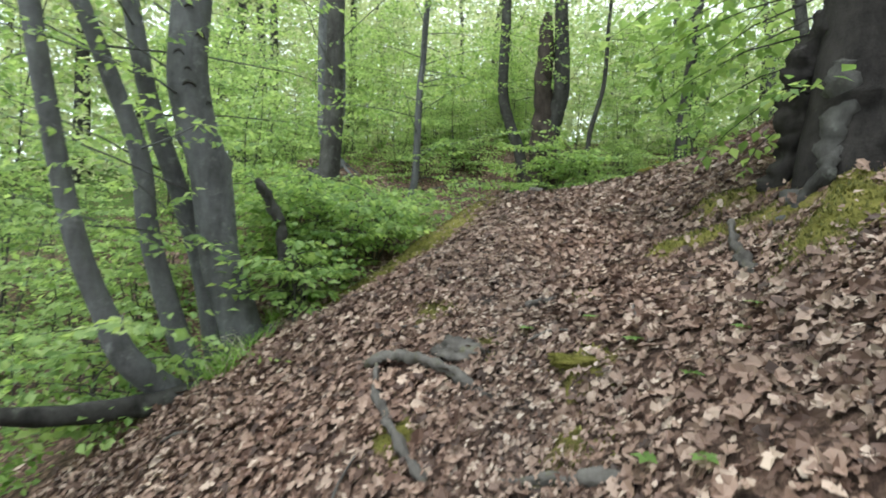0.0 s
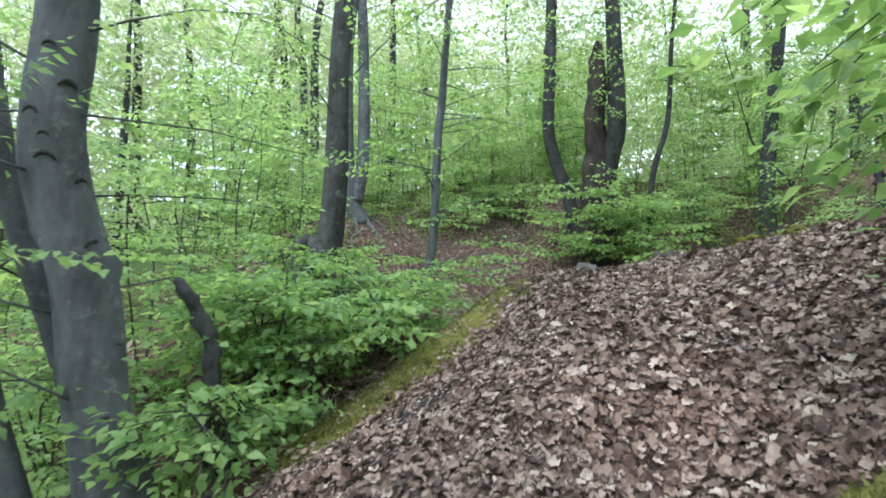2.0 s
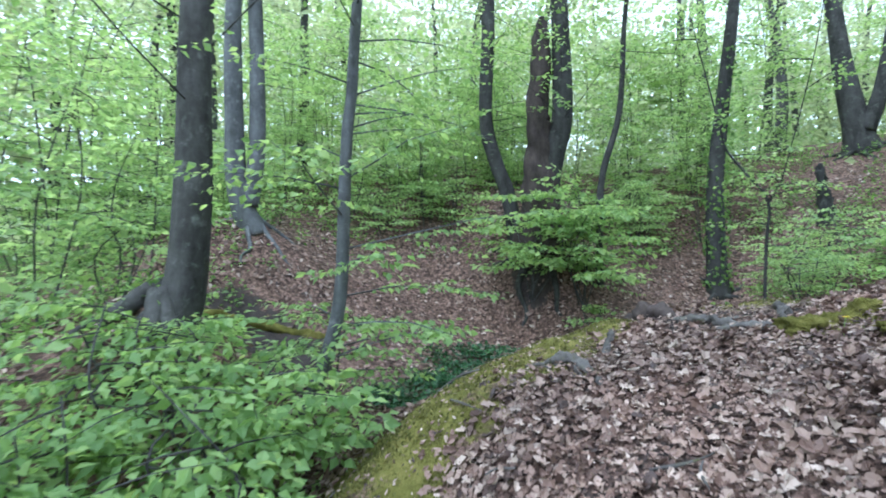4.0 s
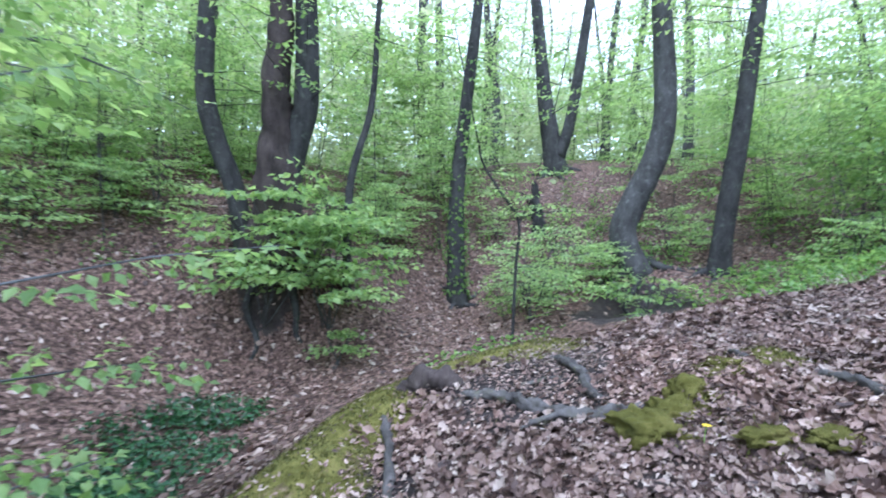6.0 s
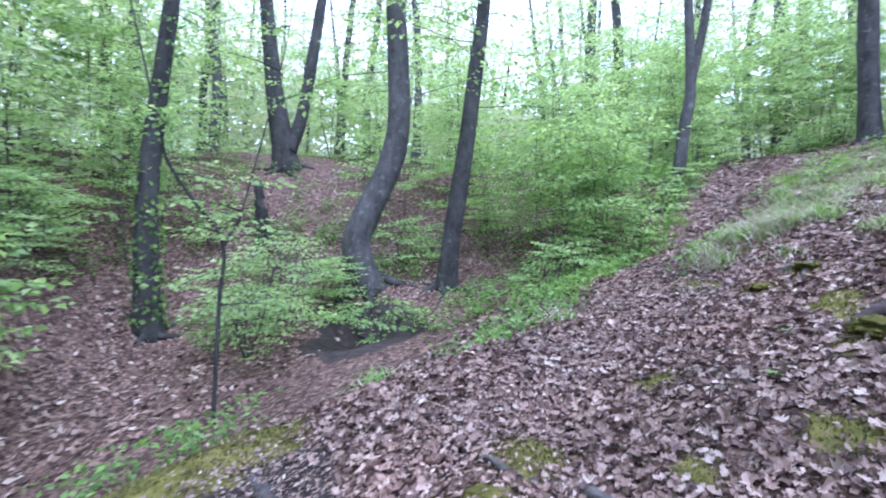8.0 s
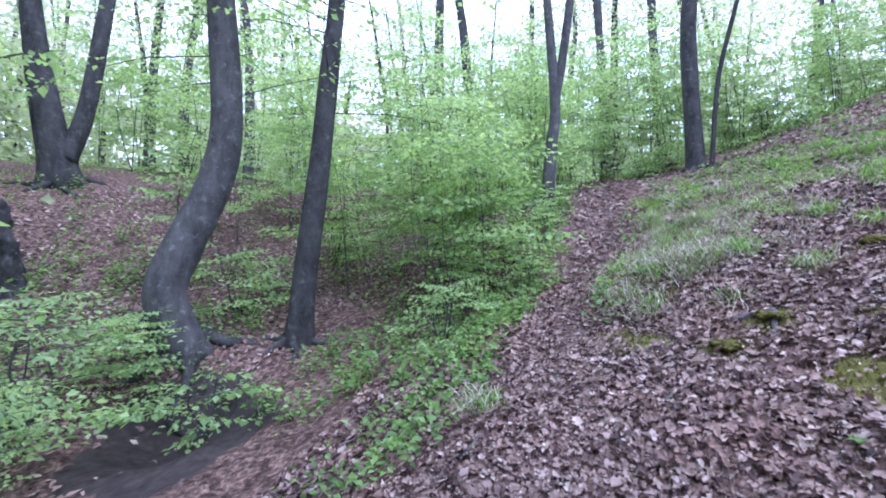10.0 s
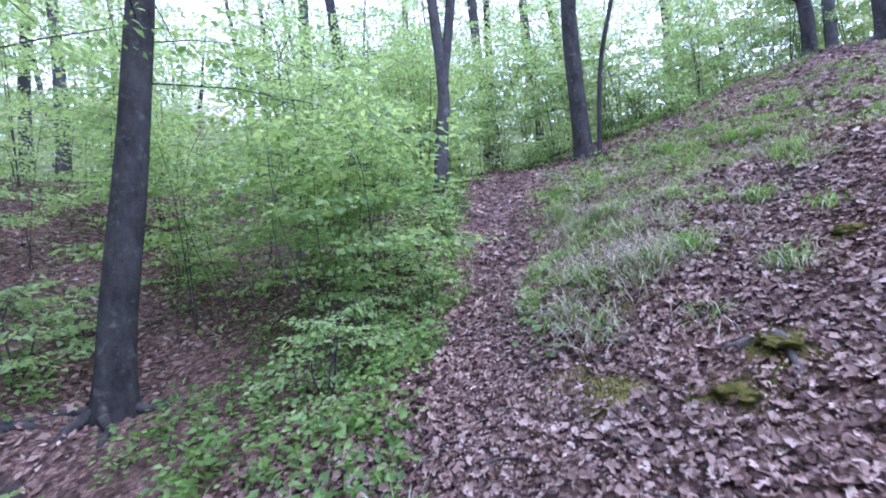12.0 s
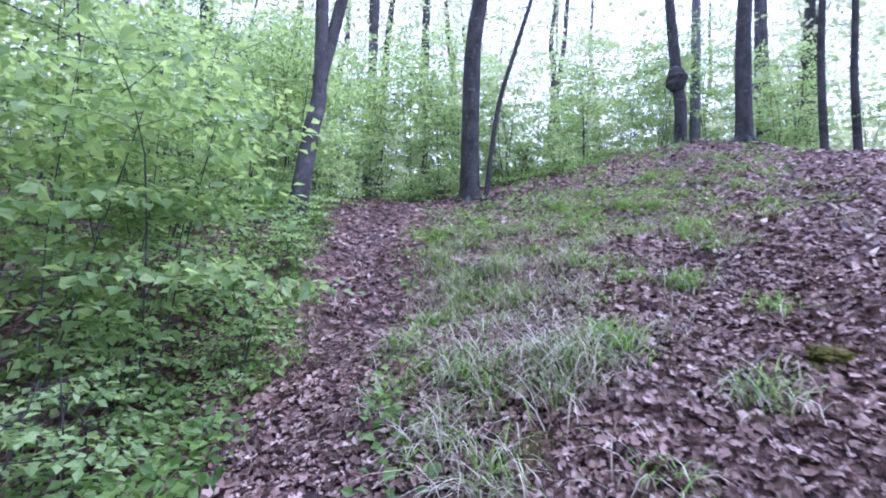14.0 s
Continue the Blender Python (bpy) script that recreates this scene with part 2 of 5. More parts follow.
TRACK = [p[:2] for p in TRAIL] + [(15.6, 6.2), (20, 7)]
CREST = [(-0.4, 3.5), (-0.2, 4.0), (0.05, 4.6), (0.22, 5.1), (0.42, 5.45), (0.75, 5.95), (1.14, 6.5), (1.65, 7.05), (2.2, 7.42), (2.7, 7.45), (3.1, 7.45)]
MOSS_SPOTS = [(2.72, 1.8, 0.38), (0.73, 2.0, 0.2), (1.07, 1.65, 0.15), (1.57, 2.1, 0.15), (1.54, 1.36, 0.2), (1.54, 0.98, 0.18), (0.8, 1.13, 0.17), (0.5, 5.0, 0.42), (0.75, 5.35, 0.45), (1.1, 5.35, 0.25), (1.15, 6.15, 0.4), (1.6, 6.7, 0.3),
              (2.5, 5.5, 0.28), (2.8, 5.6, 0.22), (3.2, 5.75, 0.3), (3.75, 5.83, 0.3), (2.75, 5.15, 0.22), (4.76, 5.52, 0.24), (4.85, 4.5, 0.35), (3.8, 5.1, 0.2), (4.0, 4.65, 0.25), (6.38, 5.17, 0.3), (6.62, 5.65, 0.32), (6.9, 5.85, 0.3), (7.32, 5.38, 0.18), (7.32, 3.95, 0.22), (6.55, 4.85, 0.3), (5.77, 4.67, 0.25), (3.65, 5.85, 0.25), (6.3, 4.3, 0.3)]
MOSS_RIDGES = [[(2.08, 2.4), (2.3, 2.36), (2.55, 2.25), (2.88, 2.25)], [(2.4, 2.75), (2.6, 2.6), (2.88, 2.42)], [(2.45, 1.55), (2.7, 1.85), (2.95, 2.2)]]
PITS = [(6.5, 10.15, 0.55, 0.45), (6.0, 9.7, 0.5, 0.2), (5.5, 4.5, 0.3, 0.16), (6.45, 4.05, 0.28, 0.14)]


def land(x, y):
    """Height of the ground over plan points (arrays or numbers)."""
    x, y = np.asarray(x, float), np.asarray(y, float)
    far = np.maximum(np.hypot(x - 6, y - 8) - 38, 0)
    k = 38 / (38 + far)
    px, py = 6 + (x - 6) * k, 8 + (y - 8) * k
    d = plate((px[..., None] - PLAN[:, 0]) ** 2 + (py[..., None] - PLAN[:, 1]) ** 2)
    z = d @ WEIGHT[:count] + WEIGHT[count] + WEIGHT[count + 1] * px + WEIGHT[count + 2] * py
    z = z + 0.05 * np.sin(2.1 * x + 1.3 * np.sin(1.7 * y)) * np.sin(1.9 * y + 0.6) + 0.02 * np.sin(5.3 * x + 2 * np.sin(3.1 * y)) * np.sin(4.7 * y)
    z = z + 0.10 * np.exp(-((near_line(x, y, CREST) / 0.22) ** 2))
    for cx, cy, r in MOSS_SPOTS:
        z = z + 0.16 * r * np.exp(-(((x - cx) ** 2 + (y - cy) ** 2) / (0.55 * r) ** 2))
    for ridge in MOSS_RIDGES:
        z = z + 0.1 * np.exp(-((near_line(x, y, ridge) / 0.11) ** 2))
    for cx, cy, r, deep in PITS:
        z = z - deep * np.exp(-(((x - cx) ** 2 + (y - cy) ** 2) / r**2))
    return z - 0.03 * np.exp(-((near_line(x, y, TRACK) / 0.3) ** 2))


def on(x, y, up=0.0):
    return Vector((x, y, float(land(x, y)) + up))


# ---- builders ----
def mesh_of(name, verts, faces, mat, smooth=True):
    me = bpy.data.meshes.new(name)
    me.from_pydata(np.asarray(verts).tolist(), [], np.asarray(faces).tolist() if isinstance(faces, np.ndarray) else faces)
    me.materials.append(mat)
    if smooth:
        me.polygons.foreach_set("use_smooth", np.ones(len(me.polygons), bool))
    me.update()
    return me


def thing(name, base, label, category, group="", kind=""):
    ob = new(name)
    ob.location = base
    ob.empty_display_size = 0.2
    return tagged(ob, label, category, group, kind)


def part(name, verts, faces, mat, parent, label="", smooth=True):
    """A mesh under a thing; the points come in world places."""
    own = np.asarray(verts, float) - np.array(parent.location)
    ob = new(name, mesh_of(name, own, faces, mat, smooth))
    ob.parent = parent
    return tagged(ob, label)


def spline(points, steps):
    """Catmull-Rom through the points."""
    p = np.array([points[0], *points, points[-1]], float)
    out = []
    for i in range(1, len(p) - 2):
        for s in np.linspace(0, 1, steps, endpoint=False):
            a, b, c, d = p[i - 1], p[i], p[i + 1], p[i + 2]
            out.append(0.5 * (2 * b + (c - a) * s + (2 * a - 5 * b + 4 * c - d) * s * s + (3 * b - a - 3 * c + d) * s**3))
    out.append(p[-2])
    return np.array(out)


def tube(points, radii, sides=12, steps=6, rough=0.05, flare=0.0, seed=0, scars=()):
    """A wooden limb along points, with radii at them; flare spreads the foot into root lobes, scars are (share, angle, size)."""
    c = spline(points, steps)
    n = len(c)
    at = np.linspace(0, len(points) - 1, n)
    r = np.interp(at, range(len(points)), radii)
    tan = np.gradient(c, axis=0)
    tan /= np.linalg.norm(tan, axis=1, keepdims=True) + 1e-9
    ref = np.array([1.0, 0, 0]) if abs(tan[:, 0]).mean() < 0.8 else np.array([0, 1.0, 0])
    u = np.cross(tan, ref)
    u /= np.linalg.norm(u, axis=1, keepdims=True)
    v = np.cross(tan, u)
    ang = np.linspace(0, 2 * math.pi, sides, endpoint=False)
    g = np.random.default_rng(seed)
    ph = g.uniform(0, 6.28, 6)
    share = np.linspace(0, 1, n)[:, None]
    lump = 1 + rough * (np.sin(2 * ang + ph[0] + 5 * share) + 0.7 * np.sin(3 * ang + ph[1] - 9 * share) + 0.6 * np.sin(23 * share + ang + ph[2]) + 0.5 * np.sin(51 * share + 2 * ang + ph[3]))
    if flare:
        low = np.exp(-np.cumsum(np.r_[0, np.linalg.norm(np.diff(c, axis=0), axis=1)])[:, None] / (r[0] * 1.4))
        lump = lump + flare * low * (0.6 + 0.6 * np.maximum(np.sin(2.5 * ang + ph[4]), 0) + 0.4 * np.sin(5 * ang + ph[5]))
    for s, a, size in scars:
        da = (ang - a + math.pi) % (2 * math.pi) - math.pi
        ds = (share - s) * np.linalg.norm(np.diff(c, axis=0), axis=1).sum()
        q = np.sqrt((da * r[:, None]) ** 2 + (ds * 1.5) ** 2) / size
        lump = lump + (0.7 * np.exp(-((q - 0.9) ** 2) * 6) - 0.5 * np.exp(-(q**2) * 4)) * size / r[:, None]
    rad = r[:, None] * lump
    verts = (c[:, None] + rad[..., None] * (np.cos(ang)[None, :, None] * u[:, None] + np.sin(ang)[None, :, None] * v[:, None])).reshape(-1, 3)
    i, j = np.meshgrid(range(n - 1), range(sides), indexing="ij")
    k = (j + 1) % sides
    faces = np.stack([i * sides + j, i * sides + k, (i + 1) * sides + k, (i + 1) * sides + j], -1).reshape(-1, 4).tolist()
    faces.append(list(range(sides))[::-1])
    faces.append([(n - 1) * sides + q for q in range(sides)])
    return verts, faces


def weather(me, depth, seed):
    """Knots, dents and cracks in old wood and moss, by noise along the surface."""
    for w in me.vertices:
        p = w.co + Vector((seed * 3.1, 0, 0))
        w.co += w.normal * depth * (noise.noise(p * 11) * 0.8 + noise.noise(p * 27) * 0.5 + noise.noise(p * 70) * 0.25)


def joined(pieces):
    verts, faces, k = [], [], 0
    for v, f in pieces:
        verts.append(np.asarray(v))
        faces += [[q + k for q in face] for face in f]
        k += len(v)
    return np.concatenate(verts), faces


LEAF = np.array([(0, 0, 0), (-0.32, 0.42, 0.07), (0.32, 0.42, 0.07), (0, 0.5, 0), (0, 1, -0.1)])
LEAF_FACES = np.array([(0, 2, 3), (0, 3, 1), (3, 2, 4), (3, 4, 1)])
FAR_LEAF = np.array([(0, 0, 0), (-0.36, 0.48, 0.1), (0.36, 0.48, 0.1), (0, 1, -0.08)])
FAR_FACES = np.array([(0, 2, 3), (0, 3, 1)])
DEAD = np.array([(0, 0, 0.03), (0.17, 0.2, 0.08), (0.12, 0.33, 0.05), (0.33, 0.45, 0.14), (0.2, 0.58, 0.06), (0.27, 0.78, 0.12), (0.0, 1.0, 0.1), (-0.27, 0.8, 0.14), (-0.18, 0.6, 0.05), (-0.34, 0.48, 0.1), (-0.12, 0.34, 0.05), (-0.18, 0.18, 0.1), (0, 0.35, -0.03), (0, 0.68, -0.02)])
DEAD_FACES = np.array([(0, 1, 12), (1, 2, 12), (2, 3, 12), (3, 4, 12), (4, 13, 12), (4, 5, 13), (5, 6, 13), (6, 7, 13), (7, 8, 13), (8, 12, 13), (8, 9, 12), (9, 10, 12), (10, 11, 12), (11, 0, 12)])
CRUMB = np.array([(0, 0, 0.03), (-0.27, 0.35, 0.12), (0.25, 0.3, 0.1), (0.1, 1.0, 0.1)])
CRUMB_FACES = np.array([(0, 2, 1), (1, 2, 3)])


def leaves(place, along, up, size, template=LEAF, shape=LEAF_FACES, wide=1.0, ragged=0.0):
    """Many leaves as one set of points and faces."""
    place, along, up = (np.asarray(a, float) for a in (place, along, up))
    size = np.broadcast_to(np.asarray(size, float), (len(place),))
    y = along / (np.linalg.norm(along, axis=1, keepdims=True) + 1e-9)
    x = np.cross(y, up)
    x /= np.linalg.norm(x, axis=1, keepdims=True) + 1e-9
    z = np.cross(x, y)
    t = np.repeat(template[None], len(place), 0)
    if ragged:
        t = t + rng.normal(0, ragged, t.shape) * (1, 0.8, 1)
        t[..., 2] += rng.normal(0, 0.5, (len(place), 1)) * (t[..., 0] ** 2 * 2 + (t[..., 1] - 0.5) ** 2 * 0.9)
    v = place[:, None] + size[:, None, None] * (wide * t[..., 0:1] * x[:, None] + t[..., 1:2] * y[:, None] + t[..., 2:3] * z[:, None])
    f = shape[None] + (np.arange(len(place)) * len(template))[:, None, None]
    return v.reshape(-1, 3), f.reshape(-1, shape.shape[1])


class Foliage:
    """Boughs that carry flat layered sprays of leaves, gathered into twigs and leaves."""

    def __init__(self, seed):
        self.g = np.random.default_rng(seed)
        self.wood, self.place, self.along, self.up, self.size = [], [], [], [], []

    def spray(self, a, b, size, gap, sag=0.05):
        """A twig from a to b with leaves set alternately along it."""
        a, b = np.asarray(a, float), np.asarray(b, float)
        length = np.linalg.norm(b - a)
        n = max(3, int(length / gap))
        s = np.linspace(0.08, 1, n)
        p = a + s[:, None] * (b - a)
        p[:, 2] -= sag * length * s**2
        way = (b - a) / length
        side = np.cross(way, (0, 0, 1.0))
        side /= np.linalg.norm(side) + 1e-9
        turn = np.where(np.arange(n) % 2 == 0, 1.0, -1.0)[:, None]
        al = way * self.g.uniform(0.35, 0.8, (n, 1)) + side * turn + self.g.normal(0, 0.18, (n, 3))
        al[:, 2] -= self.g.uniform(0.1, 1.0, n)
        al[-1] = way
        self.place.append(p)
        self.along.append(al)
        self.up.append(np.array([0, 0, 1.0]) + self.g.normal(0, 0.42, (n, 3)))
        self.size.append(size * self.g.uniform(0.6, 1.15, n))

    def bough(self, start, azimuth, length, rise=0.15, size=0.07, gap=0.045, twigs=8, thick=0.012, droop=0.25):
        g = self.g
        start = np.asarray(start, float)
        n = 3
        pts = [start]
        az, el = azimuth, rise
        for k in range(n):
            az += g.normal(0, 0.12)
            el -= droop / n * 1.4 + g.normal(0, 0.05)
            pts.append(pts[-1] + length / n * np.array([math.cos(az) * math.cos(el), math.sin(az) * math.cos(el), math.sin(el)]))
        pts = np.array(pts)
        self.wood.append(tube(pts, np.linspace(thick, thick * 0.25, n + 1), 3, 1, 0.0))
        for k in range(twigs):
            s = 0.1 + 0.9 * (k + g.uniform(0, 0.8)) / twigs
            a = np.array([np.interp(s * n, range(n + 1), pts[:, q]) for q in range(3)])
            turn = az + (1 if k % 2 else -1) * g.uniform(0.5, 1.1)
            reach = length * (1.15 - s) * g.uniform(0.3, 0.6) + 0.12
            b = a + reach * np.array([math.cos(turn), math.sin(turn), g.uniform(-0.2, 0.2)])
            self.spray(a, b, size, gap)
        self.spray(pts[-2], pts[-1], size, gap)

    def leaf_set(self, fine=False):
        kind = (LEAF, LEAF_FACES) if fine else (FAR_LEAF, FAR_FACES)
        return leaves(np.concatenate(self.place), np.concatenate(self.along), np.concatenate(self.up), np.concatenate(self.size), *kind)

    def count(self):
        return sum(len(p) for p in self.place)


def along(points, s):
    p = np.asarray(points, float)
    return np.array([np.interp(s * (len(p) - 1), range(len(p)), p[:, q]) for q in range(3)])


def grow_up(points, height, seed, wander=0.25):
    """Carries a stem on beyond its last plan point up to a height above its foot."""
    g = np.random.default_rng(seed)
    p = [np.array(q, float) for q in points]
    way = p[-1] - p[-2]
    way /= np.linalg.norm(way)
    while p[-1][2] - p[0][2] < height:
        way = way + g.normal(0, wander * 0.25, 3) + np.array([0, 0, 0.25])
        way /= np.linalg.norm(way)
        p.append(p[-1] + 1.6 * way)
    return p


def tree(label, stems, bark=BARK_GREY, height=13.0, boughs=18, low=0.25, reach=2.2, size=0.085, gap=0.075, seed=1, flare=0.5, leaf=GREEN, scars=(), name="beech_tree", group="", twigs=7, sides=14, category="tree", fine=False):
    """A tree: stems are (points, foot radius, top radius); each stem is carried up out of sight and hung with boughs."""
    base = Vector(stems[0][0][0])
    ob = thing(name, base, label, category, group)
    fo = Foliage(seed)
    g = np.random.default_rng(seed + 50)
    for k, (points, r0, r1) in enumerate(stems):
        full = grow_up(points, height, seed + k)
        known = len(points)
        rad = list(np.linspace(r0, r1, known)) + list(np.linspace(r1, r1 * 0.3, len(full) - known + 1))[1:]
        v, f = tube(full, rad, sides, 7, 0.035, flare if k == 0 else flare * 0.5, seed + 3 * k, scars if k == 0 else ())
        part("trunk" if k == 0 else "stem", v, f, bark, ob)
        for q in range(boughs // len(stems)):
            s = low + (0.97 - low) * (q + g.uniform(0, 1)) / (boughs // len(stems))
            a = along(full, s)
            fo.bough(a, g.uniform(0, 6.28), reach * g.uniform(0.6, 1.2) * (1.15 - 0.6 * s), g.uniform(0.1, 0.6), size, gap, twigs, 0.010)
    if fo.place:
        v, f = joined(fo.wood)
        tagged(part("twigwork", v, f, bark, ob), kind="stuff")
        v, f = fo.leaf_set(fine)
        part("crown", v, f, leaf, ob, "fresh light green spring leaves", False)
    return ob


def bush(label, base, reach, height, stems=5, boughs=18, size=0.075, gap=0.05, seed=1, leaf=GREEN, toward=None, name="beech_bush", group="", twigs=8, category="bush", thick=0.012, fine=False):
    """Thin stems from one foot with layered sprays."""
    ob = thing(name, base, label, category, group)
    fo = Foliage(seed)
    g = fo.g
    b = np.array(base)
    for k in range(stems):
        az = (toward + g.normal(0, 0.7)) if toward is not None else g.uniform(0, 6.28)
        top = b + np.array([math.cos(az) * reach * g.uniform(0.15, 0.5), math.sin(az) * reach * g.uniform(0.15, 0.5), height * g.uniform(0.75, 1.05)])
        mid = (b + top) / 2 + g.normal(0, 0.15 * reach, 3) + (0, 0, 0.1 * height)
        pts = [b + g.normal(0, 0.03, 3) - (0, 0, 0.05), mid, top]
        v, f = tube(pts, [thick, thick * 0.7, thick * 0.3], 5, 4, 0.03)
        part("stem", v, f, BARK_BROWN, ob)
        per = max(2, boughs // stems)
        for q in range(per):
            s = 0.22 + 0.78 * (q + g.uniform(0, 1)) / per
            az2 = (toward + g.normal(0, 0.8)) if toward is not None else g.uniform(0, 6.28)
            fo.bough(along(pts, s), az2, reach * g.uniform(0.5, 1.0) * (1.2 - 0.55 * s), g.uniform(0.0, 0.45), size, gap, twigs, thick * 0.6)
    v, f = joined(fo.wood)
    tagged(part("twigwork", v, f, BARK_BROWN, ob), kind="stuff")
    v, f = fo.leaf_set(fine)
    part("foliage", v, f, leaf, ob, "", False)
    return ob


# ---- ground ----
def lines(lo, hi, fine, reach):
    inner = list(np.arange(lo, hi, fine))
    out, step, p = [], fine, hi
    while p < reach:
        out.append(p)
        step *= 1.13
        p += step
    back, step, p = [], fine, lo - fine
    while p > -reach:
        back.append(p)
        step *= 1.13
        p -= step
    return np.array(back[::-1] + inner + out)


def build_ground():
    gx, gy = lines(-3.5, 10.5, 0.07, 420), lines(-2.0, 11.5, 0.07, 420)
    x, y = np.meshgrid(gx, gy, indexing="ij")
    z = land(x, y)
    z = z + 0.012 * np.sin(17 * x + 3 * np.sin(9 * y)) * np.sin(15 * y + 2 * np.sin(11 * x))
    v = np.stack([x, y, z], -1).reshape(-1, 3)
    i, j = np.meshgrid(range(len(gx) - 1), range(len(gy) - 1), indexing="ij")
    w = len(gy)
    f = np.stack([i * w + j, (i + 1) * w + j, (i + 1) * w + j + 1, i * w + j + 1], -1).reshape(-1, 4)
    me = mesh_of("ground", v, f, FLOOR)
    px, py = v[:, 0], v[:, 1]
    moss = 0.72 * np.exp(-((near_line(px, py, CREST) / 0.5) ** 4))
    for cx, cy, r in MOSS_SPOTS:
        moss = np.maximum(moss, 0.6 * np.exp(-(((px - cx) ** 2 + (py - cy) ** 2) / r**2)))
    for ridge in MOSS_RIDGES:
        moss = np.maximum(moss, 0.62 * np.exp(-((near_line(px, py, ridge) / 0.15) ** 2)))
    moss = moss * (0.97 + 0.26 * np.sin(5.1 * px + 2.2 * np.sin(3.7 * py)) * np.sin(4.3 * py + 1.1))
    track = near_line(px, py, TRACK)
    soil = 0.42 * np.exp(-((track / 0.28) ** 2))
    for cx, cy, r in SOIL_SPOTS:
        soil = np.maximum(soil, 0.75 * np.exp(-(((px - cx) ** 2 + (py - cy) ** 2) / r**2) ** 2))
    away = np.hypot(px - 5, py - 6)
    herb = 0.5 * np.clip((away - 9) / 8, 0, 1) + 0.33 * np.exp(-(((px - 8.2) / 1.8) ** 2 + ((py - 7.9) / 0.9) ** 2))
    herb = np.maximum(herb, 0.45 * np.exp(-(((px - 11.0) / 2.8) ** 2 + ((py - 3.4) / 2.2) ** 2)))
    herb = np.maximum(herb, 0.4 * np.clip((-px - 2) / 3, 0, 1))
    herb = np.maximum(herb, 0.46 * np.clip((px - 8.4) / 1.2, 0, 1) * np.exp(-(((track - 0.95) / 0.5) ** 2)))
    for key, val in (("moss", moss), ("soil", soil), ("herb", herb)):
        me.attributes.new(key, "FLOAT", "POINT").data.foreach_set("value", val.astype(np.float32))
    ob = new("ground", me)
    return tagged(ob, "leaf-covered forest slope with a gully and trodden trail", "ground", kind="structure")


SOIL_SPOTS = [(-2.5, 7.4, 1.2), (0.25, 3.1, 0.45), (-0.2, 2.9, 0.35), (2.35, 6.3, 0.55), (2.75, 6.65, 0.5), (3.0, 6.9, 0.4), (0.8, 11.6, 0.45), (-1.6, 6.8, 0.6), (1.35, 5.85, 0.22), (6.4, 10.0, 0.85), (6.2, 9.3, 0.6), (5.8, 9.8, 0.7), (5.5, 9.2, 0.5), (5.5, 4.5, 0.25), (6.42, 4.06, 0.22)]
build_ground()


def keep(x, y, moss_free=True):
    ok = np.ones(len(x), bool)
    ok &= near_line(x, y, CREST) > 0.5 * rng.uniform(0.5, 1.3, len(x))
    for cx, cy, r in MOSS_SPOTS:
        ok &= np.hypot(x - cx, y - cy) > 0.62 * r * rng.uniform(0.5, 1.4, len(x))
    for ridge in MOSS_RIDGES:
        ok &= near_line(x, y, ridge) > 0.14 * rng.uniform(0.3, 1.5, len(x))
    for cx, cy, r in SOIL_SPOTS:
        ok &= (np.hypot(x - cx, y - cy) > r * rng.uniform(0.7, 1.15, len(x))) | (rng.uniform(0, 1, len(x)) < 0.13)
    ok &= (near_line(x, y, TRACK) > 0.22) | (rng.uniform(0, 1, len(x)) < 0.5)
    d = near_line(x, y, TRACK)
    ok &= ~((x > 8.7) & (d > 0.38) & (d < 1.6)) | (rng.uniform(0, 1, len(x)) < 0.4)
    return ok


